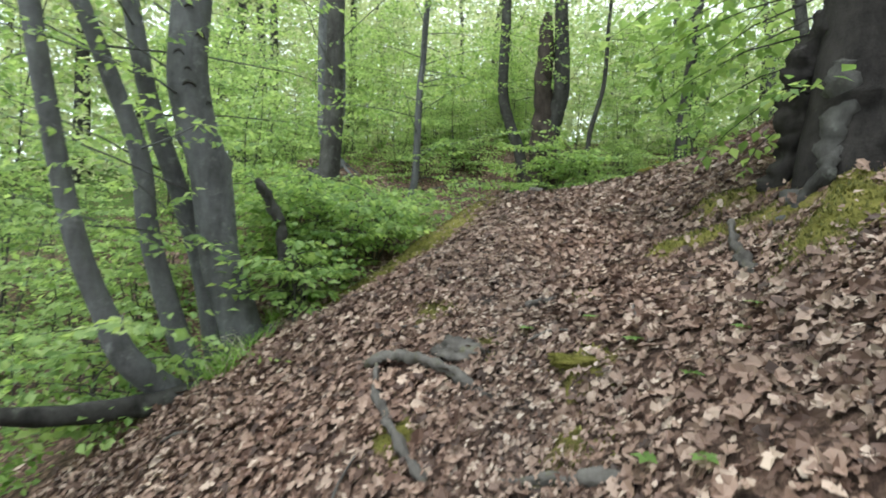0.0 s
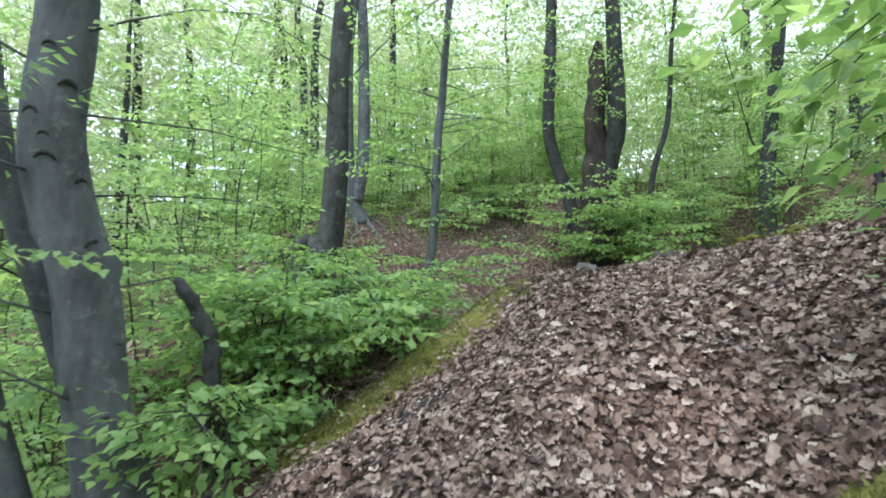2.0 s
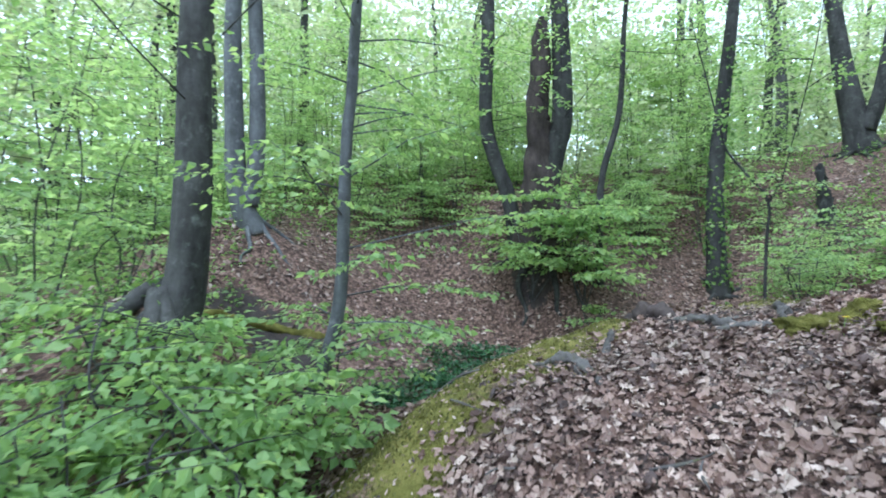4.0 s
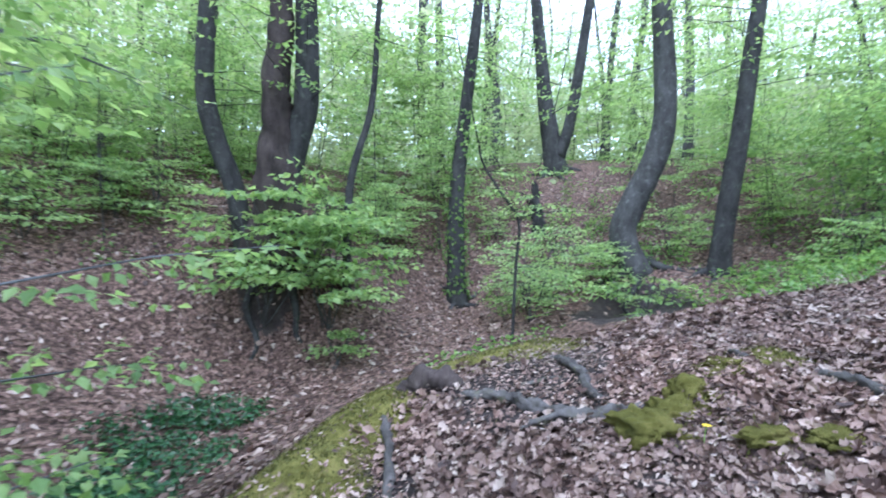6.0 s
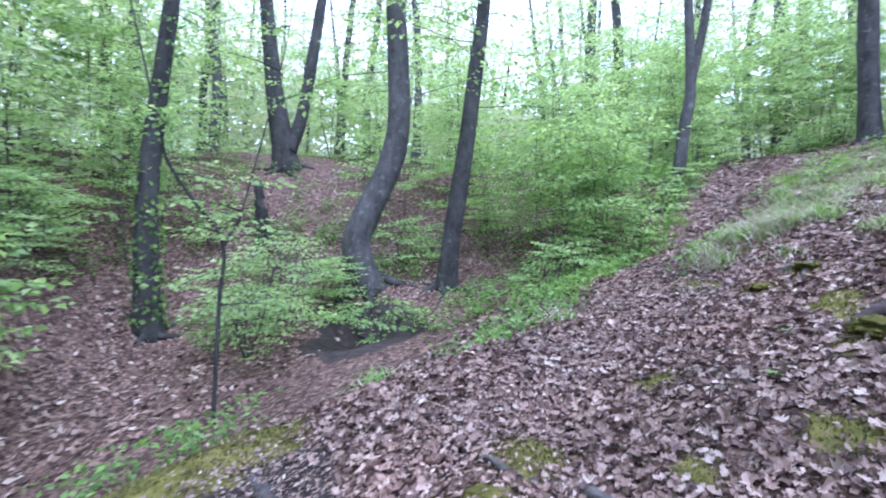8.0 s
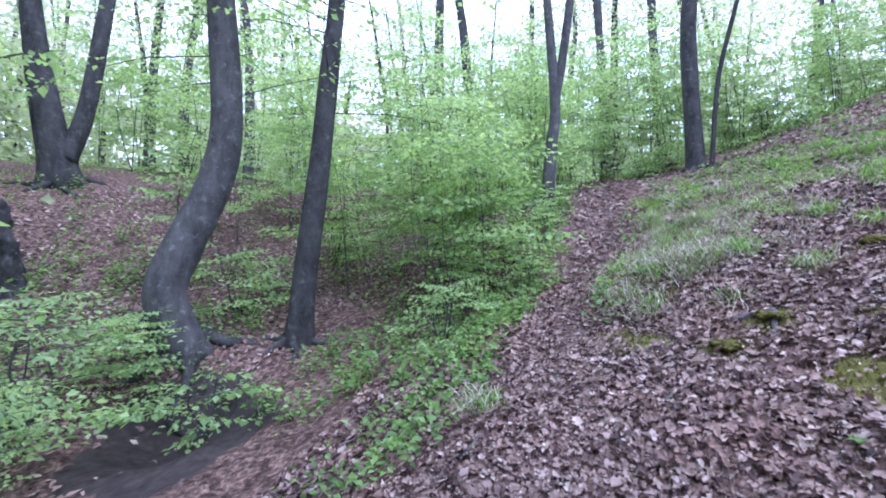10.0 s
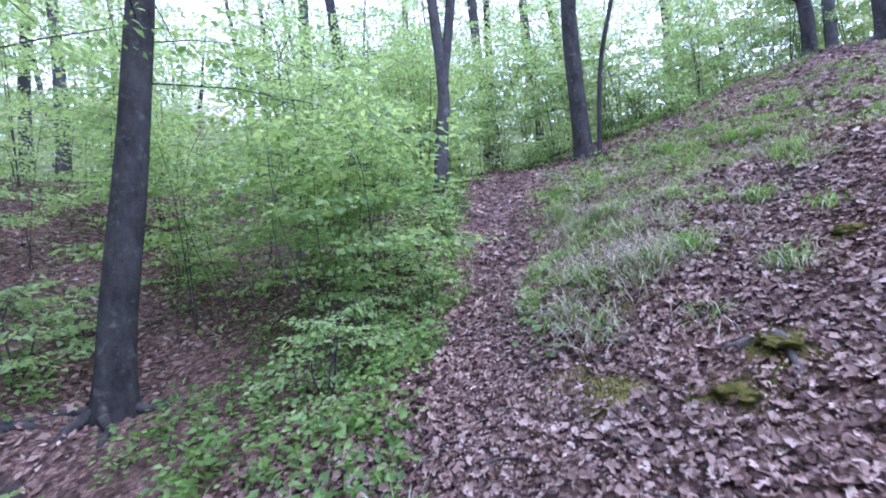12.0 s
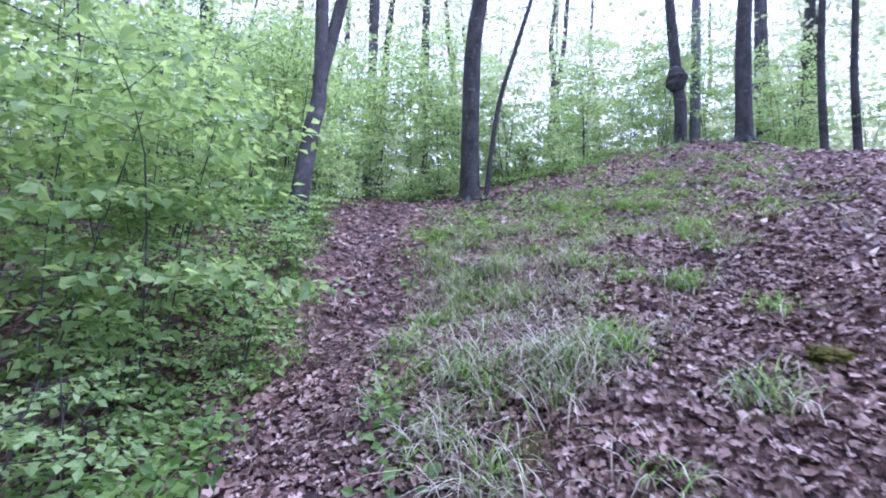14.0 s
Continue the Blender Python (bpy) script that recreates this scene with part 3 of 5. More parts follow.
def litter(name, lo, hi, per, size, label, shape=(DEAD, DEAD_FACES), tilt=0.5):
    n = int((hi[0] - lo[0]) * (hi[1] - lo[1]) * per)
    x, y = rng.uniform(lo[0], hi[0], n), rng.uniform(lo[1], hi[1], n)
    ok = keep(x, y) & (near_line(x, y, TRACK) < 3.4) & ~((x < 1.3) & (y > 6.9))
    if name == "leaf_litter_far":
        ok = keep(x, y) & ((near_line(x, y, TRACK) >= 3.3) | (x > 9.4) | ((x < 1.3) & (y > 6.8))) & (rng.uniform(0, 1, len(x)) > 0.75 * np.clip((x - 8.5) / 2, 0, 1) * (y < 6) * (y > 2.5))
    if name == "leaf_litter_hill":
        d = near_line(x, y, TRACK)
        ok = keep(x, y) & (((d >= 3.3) & (d < 7.5) & (y < 4.6)) | ((x > 9.4) & (d < 4))) & (rng.uniform(0, 1, len(x)) < 1.15 - d / 9)
    if name == "leaf_crumbs":
        ok = near_line(x, y, TRACK) < 0.35 * rng.uniform(0.3, 1.3, len(x))
        for cx, cy, r in SOIL_SPOTS:
            ok |= np.hypot(x - cx, y - cy) < r * rng.uniform(0.3, 1.2, len(x))
        for cx, cy, r in MOSS_SPOTS:
            ok |= (np.hypot(x - cx, y - cy) < r) & (rng.uniform(0, 1, len(x)) < 0.05)
        ok |= rng.uniform(0, 1, len(x)) < 0.12
    x, y = x[ok], y[ok]
    n = len(x)
    e = 0.05
    z = land(x, y)
    slope = np.stack([-(land(x + e, y) - z) / e, -(land(x, y + e) - z) / e, np.ones(n)], -1)
    az = rng.uniform(0, 6.28, n)
    al = np.stack([np.cos(az), np.sin(az), rng.normal(0, 0.5 * tilt, n)], -1)
    al[:, 2] -= slope[:, 0] * al[:, 0] + slope[:, 1] * al[:, 1]
    v, f = leaves(np.stack([x, y, z + rng.uniform(0.0, 0.04, n)], -1), al, slope + rng.normal(0, tilt, (n, 3)), size * rng.uniform(0.5, 1.35, n), *shape, 0.95, 0.05)
    ob = new(name, mesh_of(name, v, f, LITTER, False))
    return tagged(ob, label, "leaf litter", kind="stuff")


litter("leaf_litter", (-1.5, -1.0), (9.5, 8.0), 1250, 0.066, "brown fallen leaves carpeting the slope beside the trail")
litter("leaf_litter_hill", (3.5, -2.5), (15.0, 7.5), 420, 0.08, "brown fallen leaves up the hillside")
litter("leaf_litter_far", (-6.0, -2.0), (17.0, 16.0), 170, 0.085, "brown fallen leaves on the gully floor and far bank", (CRUMB, CRUMB_FACES))
litter("leaf_crumbs", (-1.5, -1.0), (9.5, 8.0), 2600, 0.03, "broken bits of dead leaf trodden into the trail", (CRUMB, CRUMB_FACES), 0.35)


def spread_roots(owner, x, y, number, length, thick, mat, seed, label=""):
    """Roots that leave a trunk's foot and follow the ground."""
    g = np.random.default_rng(seed)
    for k in range(number):
        a = 6.28 * k / number + g.uniform(-0.3, 0.3)
        pts, r = [], thick * 0.6
        for q in range(5):
            d = r + length * g.uniform(0.8, 1.1) * q / 4
            a += g.normal(0, 0.16)
            px, py = x + d * math.cos(a), y + d * math.sin(a)
            pts.append(tuple(on(px, py, (0.22, 0.07, 0.02, 0.0, -0.06)[q] * thick / 0.1)))
        v, f = tube(pts, [thick * 0.9, thick * 0.7, thick * 0.5, thick * 0.35, thick * 0.2], 8, 4, 0.1, 0, seed + k)
        part("root", v, f, mat, owner, label)

# ---- trees that stand by the walk ----
def foot(x, y, sink=0.2):
    return (x, y, float(land(x, y)) - sink)


multi = tree("grey multi-stemmed beech with scarred trunk beside the trail",
     [([foot(-0.98, 2.72), (-1.12, 2.68, 0.85), (-1.24, 2.6, 1.3), (-1.29, 2.53, 1.95), (-1.38, 2.4, 2.5), (-1.4, 2.36, 2.87), (-1.38, 2.38, 3.5)], 0.165, 0.135),
      ([foot(-1.3, 2.72), (-1.45, 2.66, 1.2), (-1.57, 2.55, 1.75), (-1.72, 2.38, 2.42), (-1.8, 2.27, 3.06)], 0.09, 0.065),
      ([foot(-1.28, 2.5), (-1.47, 2.36, 0.86), (-1.58, 2.23, 1.52), (-1.62, 2.17, 2.07), (-1.78, 2.01, 2.7)], 0.095, 0.06),
      ([foot(-1.1, 2.3), (-1.32, 1.91, 0.56), (-1.43, 1.78, 0.91), (-1.55, 1.6, 1.6)], 0.1, 0.06)],
     BARK_GREY, 12, 56, 0.16, 2.0, 0.07, 0.05, 3, 0.35, fine=True, twigs=9, scars=((0.24, 0.5, 0.05), (0.30, 2.4, 0.05), (0.2, 4.2, 0.05), (0.26, 5.6, 0.06), (0.14, 3.4, 0.05), (0.34, 4.9, 0.06)))
edge = tree("straight grey trunk standing on the gully edge", [([foot(-2.12, 5.72), (-2.0, 5.84, 2.5), (-1.96, 5.87, 3.32), (-1.97, 5.87, 4.72)], 0.19, 0.13)], BARK_BROWN, 14, 30, 0.22, 2.4, seed=11, flare=0.25)
tree("thin dark young trunk, kinked above its foot, in the gully", [([foot(-0.99, 5.91), (-0.79, 6.02, 1.97), (-0.69, 6.06, 2.48), (-0.67, 6.07, 3.34), (-0.66, 6.08, 3.87), (-0.63, 6.09, 4.2), (-0.61, 6.1, 4.79)], 0.062, 0.046)], BARK_GREY, 9, 34, 0.08, 1.4, 0.085, 0.05, 13, 0.2, name="young_tree", fine=True, twigs=9)
twin = tree("twin-stemmed grey beech with bare roots on the eroded bank", [([foot(-3.56, 9.19), (-3.76, 9.05, 3.89), (-3.82, 9.0, 4.91), (-3.86, 8.97, 6.49)], 0.19, 0.13), ([(-3.6, 9.1, 3.6), (-3.5, 9.15, 4.6), (-3.58, 9.17, 6.58)], 0.14, 0.11)], BARK_GREY, 14, 28, 0.22, 2.6, seed=17, flare=0.2)
split = tree("old broken trunk with a live stem beside it over a bush", [([foot(1.02, 12.05), (1.05, 12.05, 4.2), (1.2, 12.04, 5.0), (1.36, 12.04, 5.71), (1.3, 12.04, 7.61)], 0.3, 0.17), ([foot(0.5, 12.1), (0.31, 12.04, 4.06), (0.03, 12.02, 4.84), (-0.17, 12.0, 5.73), (-0.14, 12.0, 7.42)], 0.16, 0.13)], BARK_DARK, 13, 70, 0.25, 2.8, 0.115, 0.075, 19, 0.3)
v, f = tube([foot(0.9, 12.0), (0.9, 12.0, 4.0), (0.9, 12.0, 4.9), (0.86, 12.0, 5.6), (0.92, 12.0, 6.6), (0.95, 12.0, 7.3), (0.93, 12.0, 7.7)], [0.42, 0.36, 0.31, 0.24, 0.2, 0.15, 0.05], 18, 10, 0.16, 0.3, 4, ((0.5, 4.5, 0.14), (0.65, 4.2, 0.12), (0.75, 4.9, 0.1), (0.4, 5.2, 0.12)))
part("broken_stem", v, f, ROTTEN, split, "split rotting brown stem with a broken top")
tree("slim leaning dark sapling", [([foot(2.06, 11.67), (2.06, 11.67, 4.21), (2.37, 11.63, 5.56), (2.45, 11.61, 7.13)], 0.07, 0.045)], BARK_DARK, 9, 12, 0.4, 1.5, seed=23, flare=0.2, name="young_tree")
ivied = tree("dark upright trunk with ivy at the gully head", [([foot(4.57, 13.11), (4.51, 13.13, 4.16), (4.62, 13.09, 5.95), (4.84, 13.01, 8.32)], 0.2, 0.11)], BARK_DARK, 14, 24, 0.3, 2.2, seed=29)
forked = tree("rough forked old trunk on the far rise", [([foot(9.22, 16.65), (8.95, 16.8, 7.6), (8.85, 16.89, 8.52), (8.63, 17.03, 10.9)], 0.3, 0.17), ([(9.22, 16.6, 6.3), (9.55, 16.43, 7.44), (9.9, 16.18, 10.51)], 0.2, 0.14)], BARK_DARK, 15, 8, 0.6, 1.6, seed=31)
bowed = tree("grey bowed beech trunk with a hollow foot", [([foot(7.15, 10.74, 0.2), (6.92, 10.89, 3.61), (7.06, 10.76, 4.24), (7.3, 10.54, 4.97), (7.4, 10.43, 5.69), (7.38, 10.46, 6.84), (7.33, 10.51, 8.11)], 0.25, 0.16)], BARK_BROWN, 14, 32, 0.35, 2.9, 0.1, 0.07, 37, 0.35, scars=((0.2, 3.5, 0.09), (0.33, 5.2, 0.09)))
slender = tree("slender dark trunk among low bushes", [([foot(7.97, 9.79), (8.02, 9.72, 3.77), (8.15, 9.55, 5.41), (8.24, 9.43, 6.78), (8.29, 9.35, 7.7)], 0.17, 0.11)], BARK_DARK, 13, 40, 0.24, 2.6, 0.1, 0.07, 41)
slanting = tree("slanting forked trunk beside the trail", [([foot(11.63, 7.04), (11.64, 6.91, 6.1), (11.65, 6.83, 6.82), (11.64, 6.89, 8.45)], 0.13, 0.08), ([(11.65, 6.83, 6.9), (11.7, 6.7, 7.6), (11.66, 6.55, 8.47)], 0.085, 0.075)], BARK_BROWN, 13, 12, 0.4, 1.8, seed=43)
bendtree = tree("straight dark trunk at the trail bend", [([foot(14.58, 4.11), (14.59, 4.17, 7.8), (14.59, 4.16, 9.23), (14.57, 4.06, 10.2)], 0.2, 0.16)], BARK_DARK, 15, 10, 0.45, 2.0, seed=47)
tree("thin bent sapling beside a straight trunk", [([foot(14.41, 3.85), (14.37, 3.67, 7.77), (14.27, 3.34, 9.18), (14.19, 3.1, 10.11)], 0.05, 0.04)], BARK_DARK, 7, 8, 0.45, 1.2, seed=53, flare=0.1, name="young_tree")
tree("dark crooked trunk with a bulge", [([foot(17.82, 10.43), (17.9, 10.27, 8.93), (17.84, 10.36, 9.81), (17.8, 10.49, 11.9)], 0.2, 0.15)], BARK_DARK, 14, 10, 0.4, 2.0, seed=59)
tree("leaning pale trunk behind the bushes", [([foot(18.29, 11.97), (18.41, 11.68, 9.38), (18.44, 11.61, 12.2)], 0.22, 0.17)], BARK_BROWN, 15, 8, 0.5, 2.0, seed=61)
burl = tree("crooked trunk with a round burl on the hilltop", [([foot(15.53, -1.21), (15.5, -1.2, 8.8), (15.57, -1.15, 9.59), (15.67, -1.0, 11.62)], 0.15, 0.115)], BARK_DARK, 13, 5, 0.7, 1.6, seed=67)
v, f = tube([(15.5, -1.05, 9.22), (15.52, -1.1, 9.36), (15.55, -1.12, 9.55), (15.57, -1.1, 9.74), (15.58, -1.1, 9.86)], [0.08, 0.2, 0.25, 0.19, 0.08], 14, 4, 0.08, 0, 8)
part("burl", v, f, BARK_DARK, burl, "round knobbly burl on the trunk")
stout = tree("stout dark trunk on the hilltop", [([foot(14.18, -1.77), (14.19, -1.75, 9.54), (14.17, -1.78, 10.82)], 0.17, 0.14)], BARK_DARK, 13, 5, 0.7, 1.6, seed=71)
tree("grey trunk behind the hilltop", [([foot(16.53, -2.38), (16.53, -2.38, 10), (16.52, -2.39, 12.35)], 0.14, 0.11)], BARK_GREY, 13, 8, 0.4, 1.8, seed=73)
for k, (x, y, top) in enumerate(((13.36, -2.86, 10.5), (12.97, -3.19, 10.3))):
    tree("thin dark trunk on the hilltop edge", [([foot(x, y), (x + 0.05, y, top - 1.5), (x, y, top)], 0.08, 0.06)], BARK_DARK, 8, 6, 0.5, 1.2, seed=75 + k, flare=0.2, name="young_tree", group="thin hilltop trunks")
tree("tall straight trunk far along the trail", [([foot(21.4, 6.19), (21.4, 6.2, 10), (21.4, 6.24, 14.06)], 0.16, 0.13)], BARK_BROWN, 15, 8, 0.5, 2.0, seed=83)
tree("tall straight trunk far behind the bend", [([foot(23.27, 4.0), (23.3, 4.2, 12), (23.3, 4.28, 15.5)], 0.2, 0.15)], BARK_BROWN, 15, 8, 0.5, 2.0, seed=84)
tree("tall pale trunk above the gully head", [([foot(5.95, 20.37), (5.85, 20.4, 9), (5.8, 20.42, 12.4)], 0.17, 0.13)], BARK_BROWN, 15, 8, 0.5, 2.0, seed=85)
tree("tall pale trunk above the gully head", [([foot(6.57, 20.17), (6.5, 20.2, 9), (6.37, 20.24, 12.5)], 0.17, 0.13)], BARK_BROWN, 15, 8, 0.5, 2.0, seed=86)
old = tree("massive dark old trunk with mossy spreading roots on the bank", [([foot(3.02, 2.34, 0.3), (3.02, 2.34, 2.0), (3.06, 2.38, 2.38), (3.1, 2.4, 2.83), (3.12, 2.42, 4.0)], 0.25, 0.22)], OLD_BARK, 12, 30, 0.3, 2.2, 0.075, 0.055, 89, 0.25, fine=True, sides=28, scars=((0.1, 3.6, 0.12), (0.16, 2.6, 0.1), (0.2, 4.4, 0.1)))


def buttress(points, radii, mat, seed, label):
    """A gnarled root that leaves the old trunk and runs into the bank."""
    v, f = tube(points, radii, 16, 10, 0.2, 0, seed)
    weather(part("root", v, f, mat, old, label).data, max(radii) * 0.55, seed)


buttress([foot(2.42, 2.12, 0.1), (2.56, 2.2, 1.6), (2.68, 2.24, 1.72), (2.8, 2.24, 1.9), (2.88, 2.26, 2.2), (2.92, 2.26, 2.5)], [0.02, 0.045, 0.065, 0.08, 0.09, 0.07], BARK_BROWN, 5, "pale buttress root running down the bank")
buttress([foot(2.74, 2.6, 0.1), (2.8, 2.5, 2.1), (2.77, 2.5, 2.35), (2.82, 2.5, 2.62), (2.98, 2.46, 2.9)], [0.12, 0.09, 0.07, 0.08, 0.1], OLD_BARK, 6, "dark looped side stem")


def scars(owner, marks, mat=BARK_DARK):
    """Old branch scars: dark eye-shaped ridges on a trunk, given as (place, outward angle, width)."""
    for p, angle, w in marks:
        out = np.array([math.cos(angle), math.sin(angle), 0])
        side = np.array([-out[1], out[0], 0])
        pts = [np.array(p) + side * w * s + np.array([0, 0, 1]) * w * h for s, h in ((-1, -0.35), (-0.55, 0.25), (0, 0.45), (0.55, 0.25), (1, -0.35))]
        v, f = tube(pts, [w * 0.12, w * 0.28, w * 0.34, w * 0.28, w * 0.12], 7, 4, 0.1, 0, int(w * 1000))
        part("branch_scar", v, f, mat, owner, "dark raised branch scar")


marks = []
g = np.random.default_rng(21)
line = [(-1.12, 2.68, 0.85), (-1.24, 2.6, 1.3), (-1.29, 2.53, 1.95), (-1.38, 2.4, 2.5), (-1.4, 2.36, 2.87), (-1.38, 2.38, 3.5)]
for k in range(15):
    c0 = along(line, 0.06 + 0.9 * k / 15)
    face = -0.75 + g.uniform(-1.1, 1.1)
    marks.append(((c0[0] + 0.135 * math.cos(face), c0[1] + 0.135 * math.sin(face), c0[2]), face, g.uniform(0.025, 0.055)))
scars(multi, marks)

spread_roots(multi, -1.05, 2.68, 5, 0.5, 0.07, BARK_GREY, 5)
spread_roots(edge, -2.12, 5.72, 5, 0.8, 0.09, BARK_BROWN, 6)
spread_roots(twin, -3.56, 9.19, 5, 0.75, 0.06, BARK_GREY, 7)
spread_roots(bowed, 7.1, 10.74, 6, 0.9, 0.1, BARK_DARK, 8)
spread_roots(split, 0.9, 12.0, 7, 1.1, 0.12, BARK_DARK, 9)

v, f = tube([foot(-0.95, 2.25, 0.1), (-1.15, 2.0, 0.33), (-1.45, 1.62, 0.32), (-1.75, 1.2, 0.42), (-2.0, 0.9, 0.6)], [0.1, 0.075, 0.06, 0.05, 0.035], 12, 8, 0.12, 0, 31)
part("stem", v, f, BARK_DARK, multi, "low dark limb bending out over the slope")

# low boughs of the old trunk that hang beside the trail
hang = Foliage(333)
for z, az, length, rise in ((2.45, 2.75, 0.7, 0.0), (2.6, 2.5, 0.75, 0.05), (2.75, 2.7, 0.95, 0.1), (2.85, 2.3, 0.8, 0.05), (2.95, 2.4, 1.0, 0.1), (3.0, 2.95, 0.9, 0.0), (3.15, 2.2, 0.9, 0.15), (3.2, 2.6, 1.1, 0.0), (3.3, 2.9, 1.2, 0.1), (3.5, 1.8, 1.0, 0.3), (3.1, 3.3, 1.0, 0.05), (2.3, 2.2, 0.6, 0.0), (2.4, 3.9, 0.4, 0.2)):
    hang.bough((2.9 + 0.1 * math.cos(az), 2.45, z), az, length, rise, 0.098, 0.055, 9, 0.007, 0.5)
v, f = joined(hang.wood)
tagged(part("twigwork", v, f, BARK_DARK, old), kind="stuff")
v, f = hang.leaf_set(True)
part("low_foliage", v, f, GREEN, old, "hanging sprays of fresh leaves", False)

g = np.random.default_rng(42)
line = [(4.57, 13.11, 2.3), (4.51, 13.13, 4.16), (4.62, 13.09, 5.95), (4.84, 13.01, 8.32)]
climb, out = [], []
for k in range(620):
    turn = g.uniform(0, 6.28)
    away = np.array([math.cos(turn), math.sin(turn), 0.0])
    climb.append(along(line, g.uniform(0, 1) ** 1.4 * 0.85) + away * g.uniform(0.17, 0.27))
    out.append(away + g.normal(0, 0.5, 3))
v, f = leaves(np.array(climb), g.normal(0, 0.6, (620, 3)) - (0, 0, 0.6), np.array(out), g.uniform(0.06, 0.12, 620), FAR_LEAF, FAR_FACES)
part("ivy", v, f, GREEN_DEEP, ivied, "ivy leaves climbing the trunk", False)
spread_roots(ivied, 4.57, 13.11, 5, 0.6, 0.09, BARK_DARK, 11)
spread_roots(slender, 7.97, 9.79, 5, 0.6, 0.08, BARK_DARK, 12)
spread_roots(slanting, 11.63, 7.04, 4, 0.5, 0.07, BARK_BROWN, 13)
spread_roots(bendtree, 14.58, 4.11, 5, 0.6, 0.1, BARK_DARK, 14)
spread_roots(stout, 14.18, -1.77, 5, 0.6, 0.09, BARK_DARK, 15)
spread_roots(burl, 15.53, -1.21, 5, 0.6, 0.08, BARK_DARK, 16)
spread_roots(forked, 9.22, 16.65, 5, 0.9, 0.12, BARK_DARK, 17)

tree("thin crooked sapling arching over the gully", [([foot(3.77, 9.18), (3.8, 9.17, 3.0), (3.82, 9.16, 3.59), (3.6, 9.25, 3.97), (3.39, 9.33, 4.32), (3.3, 9.36, 4.7)], 0.022, 0.012), ([(3.82, 9.16, 3.55), (3.91, 9.12, 3.77), (3.97, 9.09, 3.95)], 0.012, 0.008)], BARK_DARK, 3.4, 18, 0.1, 0.9, 0.07, 0.055, 91, 0.1, name="young_tree", twigs=6, sides=6)

# ---- bushes, saplings and far woods ----
bush("young beech bush of bright leaves behind the scarred trunk", foot(-1.35, 3.9, 0), 1.0, 1.1, 8, 50, 0.095, 0.05, 101, fine=True, twigs=10)
bush("bright beech bush hanging over the gully", foot(-0.75, 4.7, 0), 1.0, 0.9, 7, 42, 0.095, 0.05, 102, fine=True, twigs=10)
bush("dense fresh bush under the broken trunk", foot(0.8, 11.3, 0), 1.35, 2.0, 8, 38, 0.125, 0.065, 103, twigs=9)
bush("dense fresh bush under the broken trunk", foot(1.7, 11.2, 0), 1.6, 2.0, 8, 40, 0.125, 0.065, 104, twigs=9)
bush("leafy bush at the bowed trunk's foot", foot(6.3, 9.5, 0), 1.0, 0.55, 5, 13, 0.095, 0.065, 105, twigs=8)
bush("leafy thicket in the gully", foot(4.9, 10.6, 0), 1.2, 1.0, 5, 24, 0.085, 0.06, 109, GREEN_PART_HAZED, twigs=8)
bush("leafy thicket in the gully", foot(5.7, 11.4, 0), 1.4, 1.3, 6, 30, 0.085, 0.06, 110, GREEN_PART_HAZED, twigs=8)
proto = []
for k, (reach, height, stems, boughs) in enumerate(((1.1, 2.4, 2, 15), (1.4, 3.4, 2, 20), (1.0, 1.2, 4, 15), (1.8, 4.8, 2, 29))):
    proto.append(bush("young beech sapling with layered light green leaves", foot(12.6 + 1.1 * k, 9.0 + 0.9 * (k % 2), 0), reach, height, stems, boughs, 0.098, 0.06, 120 + k, GREEN_PART_HAZED, None, "beech_sapling", "beech saplings", 9, "sapling"))

airy = []
for k in range(2):
    airy.append(bush("thin airy sapling with small fresh leaves", foot(8.3 + 1.2 * k, 7.9, 0), 1.1, 2.2 + 0.7 * k, 2, 18, 0.09, 0.06, 170 + k, GREEN, None, "beech_sapling", "airy saplings by the trail", 7, "sapling", 0.006))

OPEN = [(8.4, 15.2, 2.4), (13.0, 4.6, 2.2), (5.5, 12.3, 1.6), (9.0, 16.4, 1.5), (6.9, 13.2, 1.0)]


def scatter(kinds, centre, radius, number, clear=1.1, low=0.7, high=1.3, seed=0):
    g = np.random.default_rng(seed)
    done = 0
    while done < number:
        a, r = g.uniform(0, 6.28), math.sqrt(g.uniform(0, 1))
        x, y = centre[0] + radius[0] * r * math.cos(a), centre[1] + radius[1] * r * math.sin(a)
        done += 1
        if float(near_line(np.array(x), np.array(y), TRACK)) < clear:
            continue
        if any(math.hypot(x - cx, y - cy) < r for cx, cy, r in OPEN):
            continue
        s = g.uniform(low, high)
        o = copy_thing(kinds[int(g.integers(len(kinds)))], Matrix.Translation(foot(x, y, 0.02)) @ Matrix.Rotation(g.uniform(0, 6.28), 4, "Z") @ Matrix.Scale(s, 4))


low = [proto[2]]
mid = [proto[0], proto[2]]
scatter(proto, (11.0, 8.4), (1.4, 0.8), 3, 0.9, 0.7, 1.0, 1)
scatter(airy, (8.4, 7.9), (1.5, 0.6), 6, 0.8, 0.7, 1.2, 21)
scatter(low, (8.4, 7.8), (1.3, 0.4), 3, 0.85, 0.5, 0.7, 62)
scatter(airy, (9.9, 9.4), (1.2, 0.8), 4, 0.8, 0.9, 1.3, 31)
scatter(low, (6.4, 11.2), (1.5, 1.0), 4, 1, 0.5, 0.8, 2)
scatter(airy, (5.2, 10.4), (1.0, 0.8), 5, 1.2, 0.35, 0.5, 61)
scatter(low, (9.6, 10.6), (1.5, 1.5), 3, 1, 0.6, 1.0, 22)
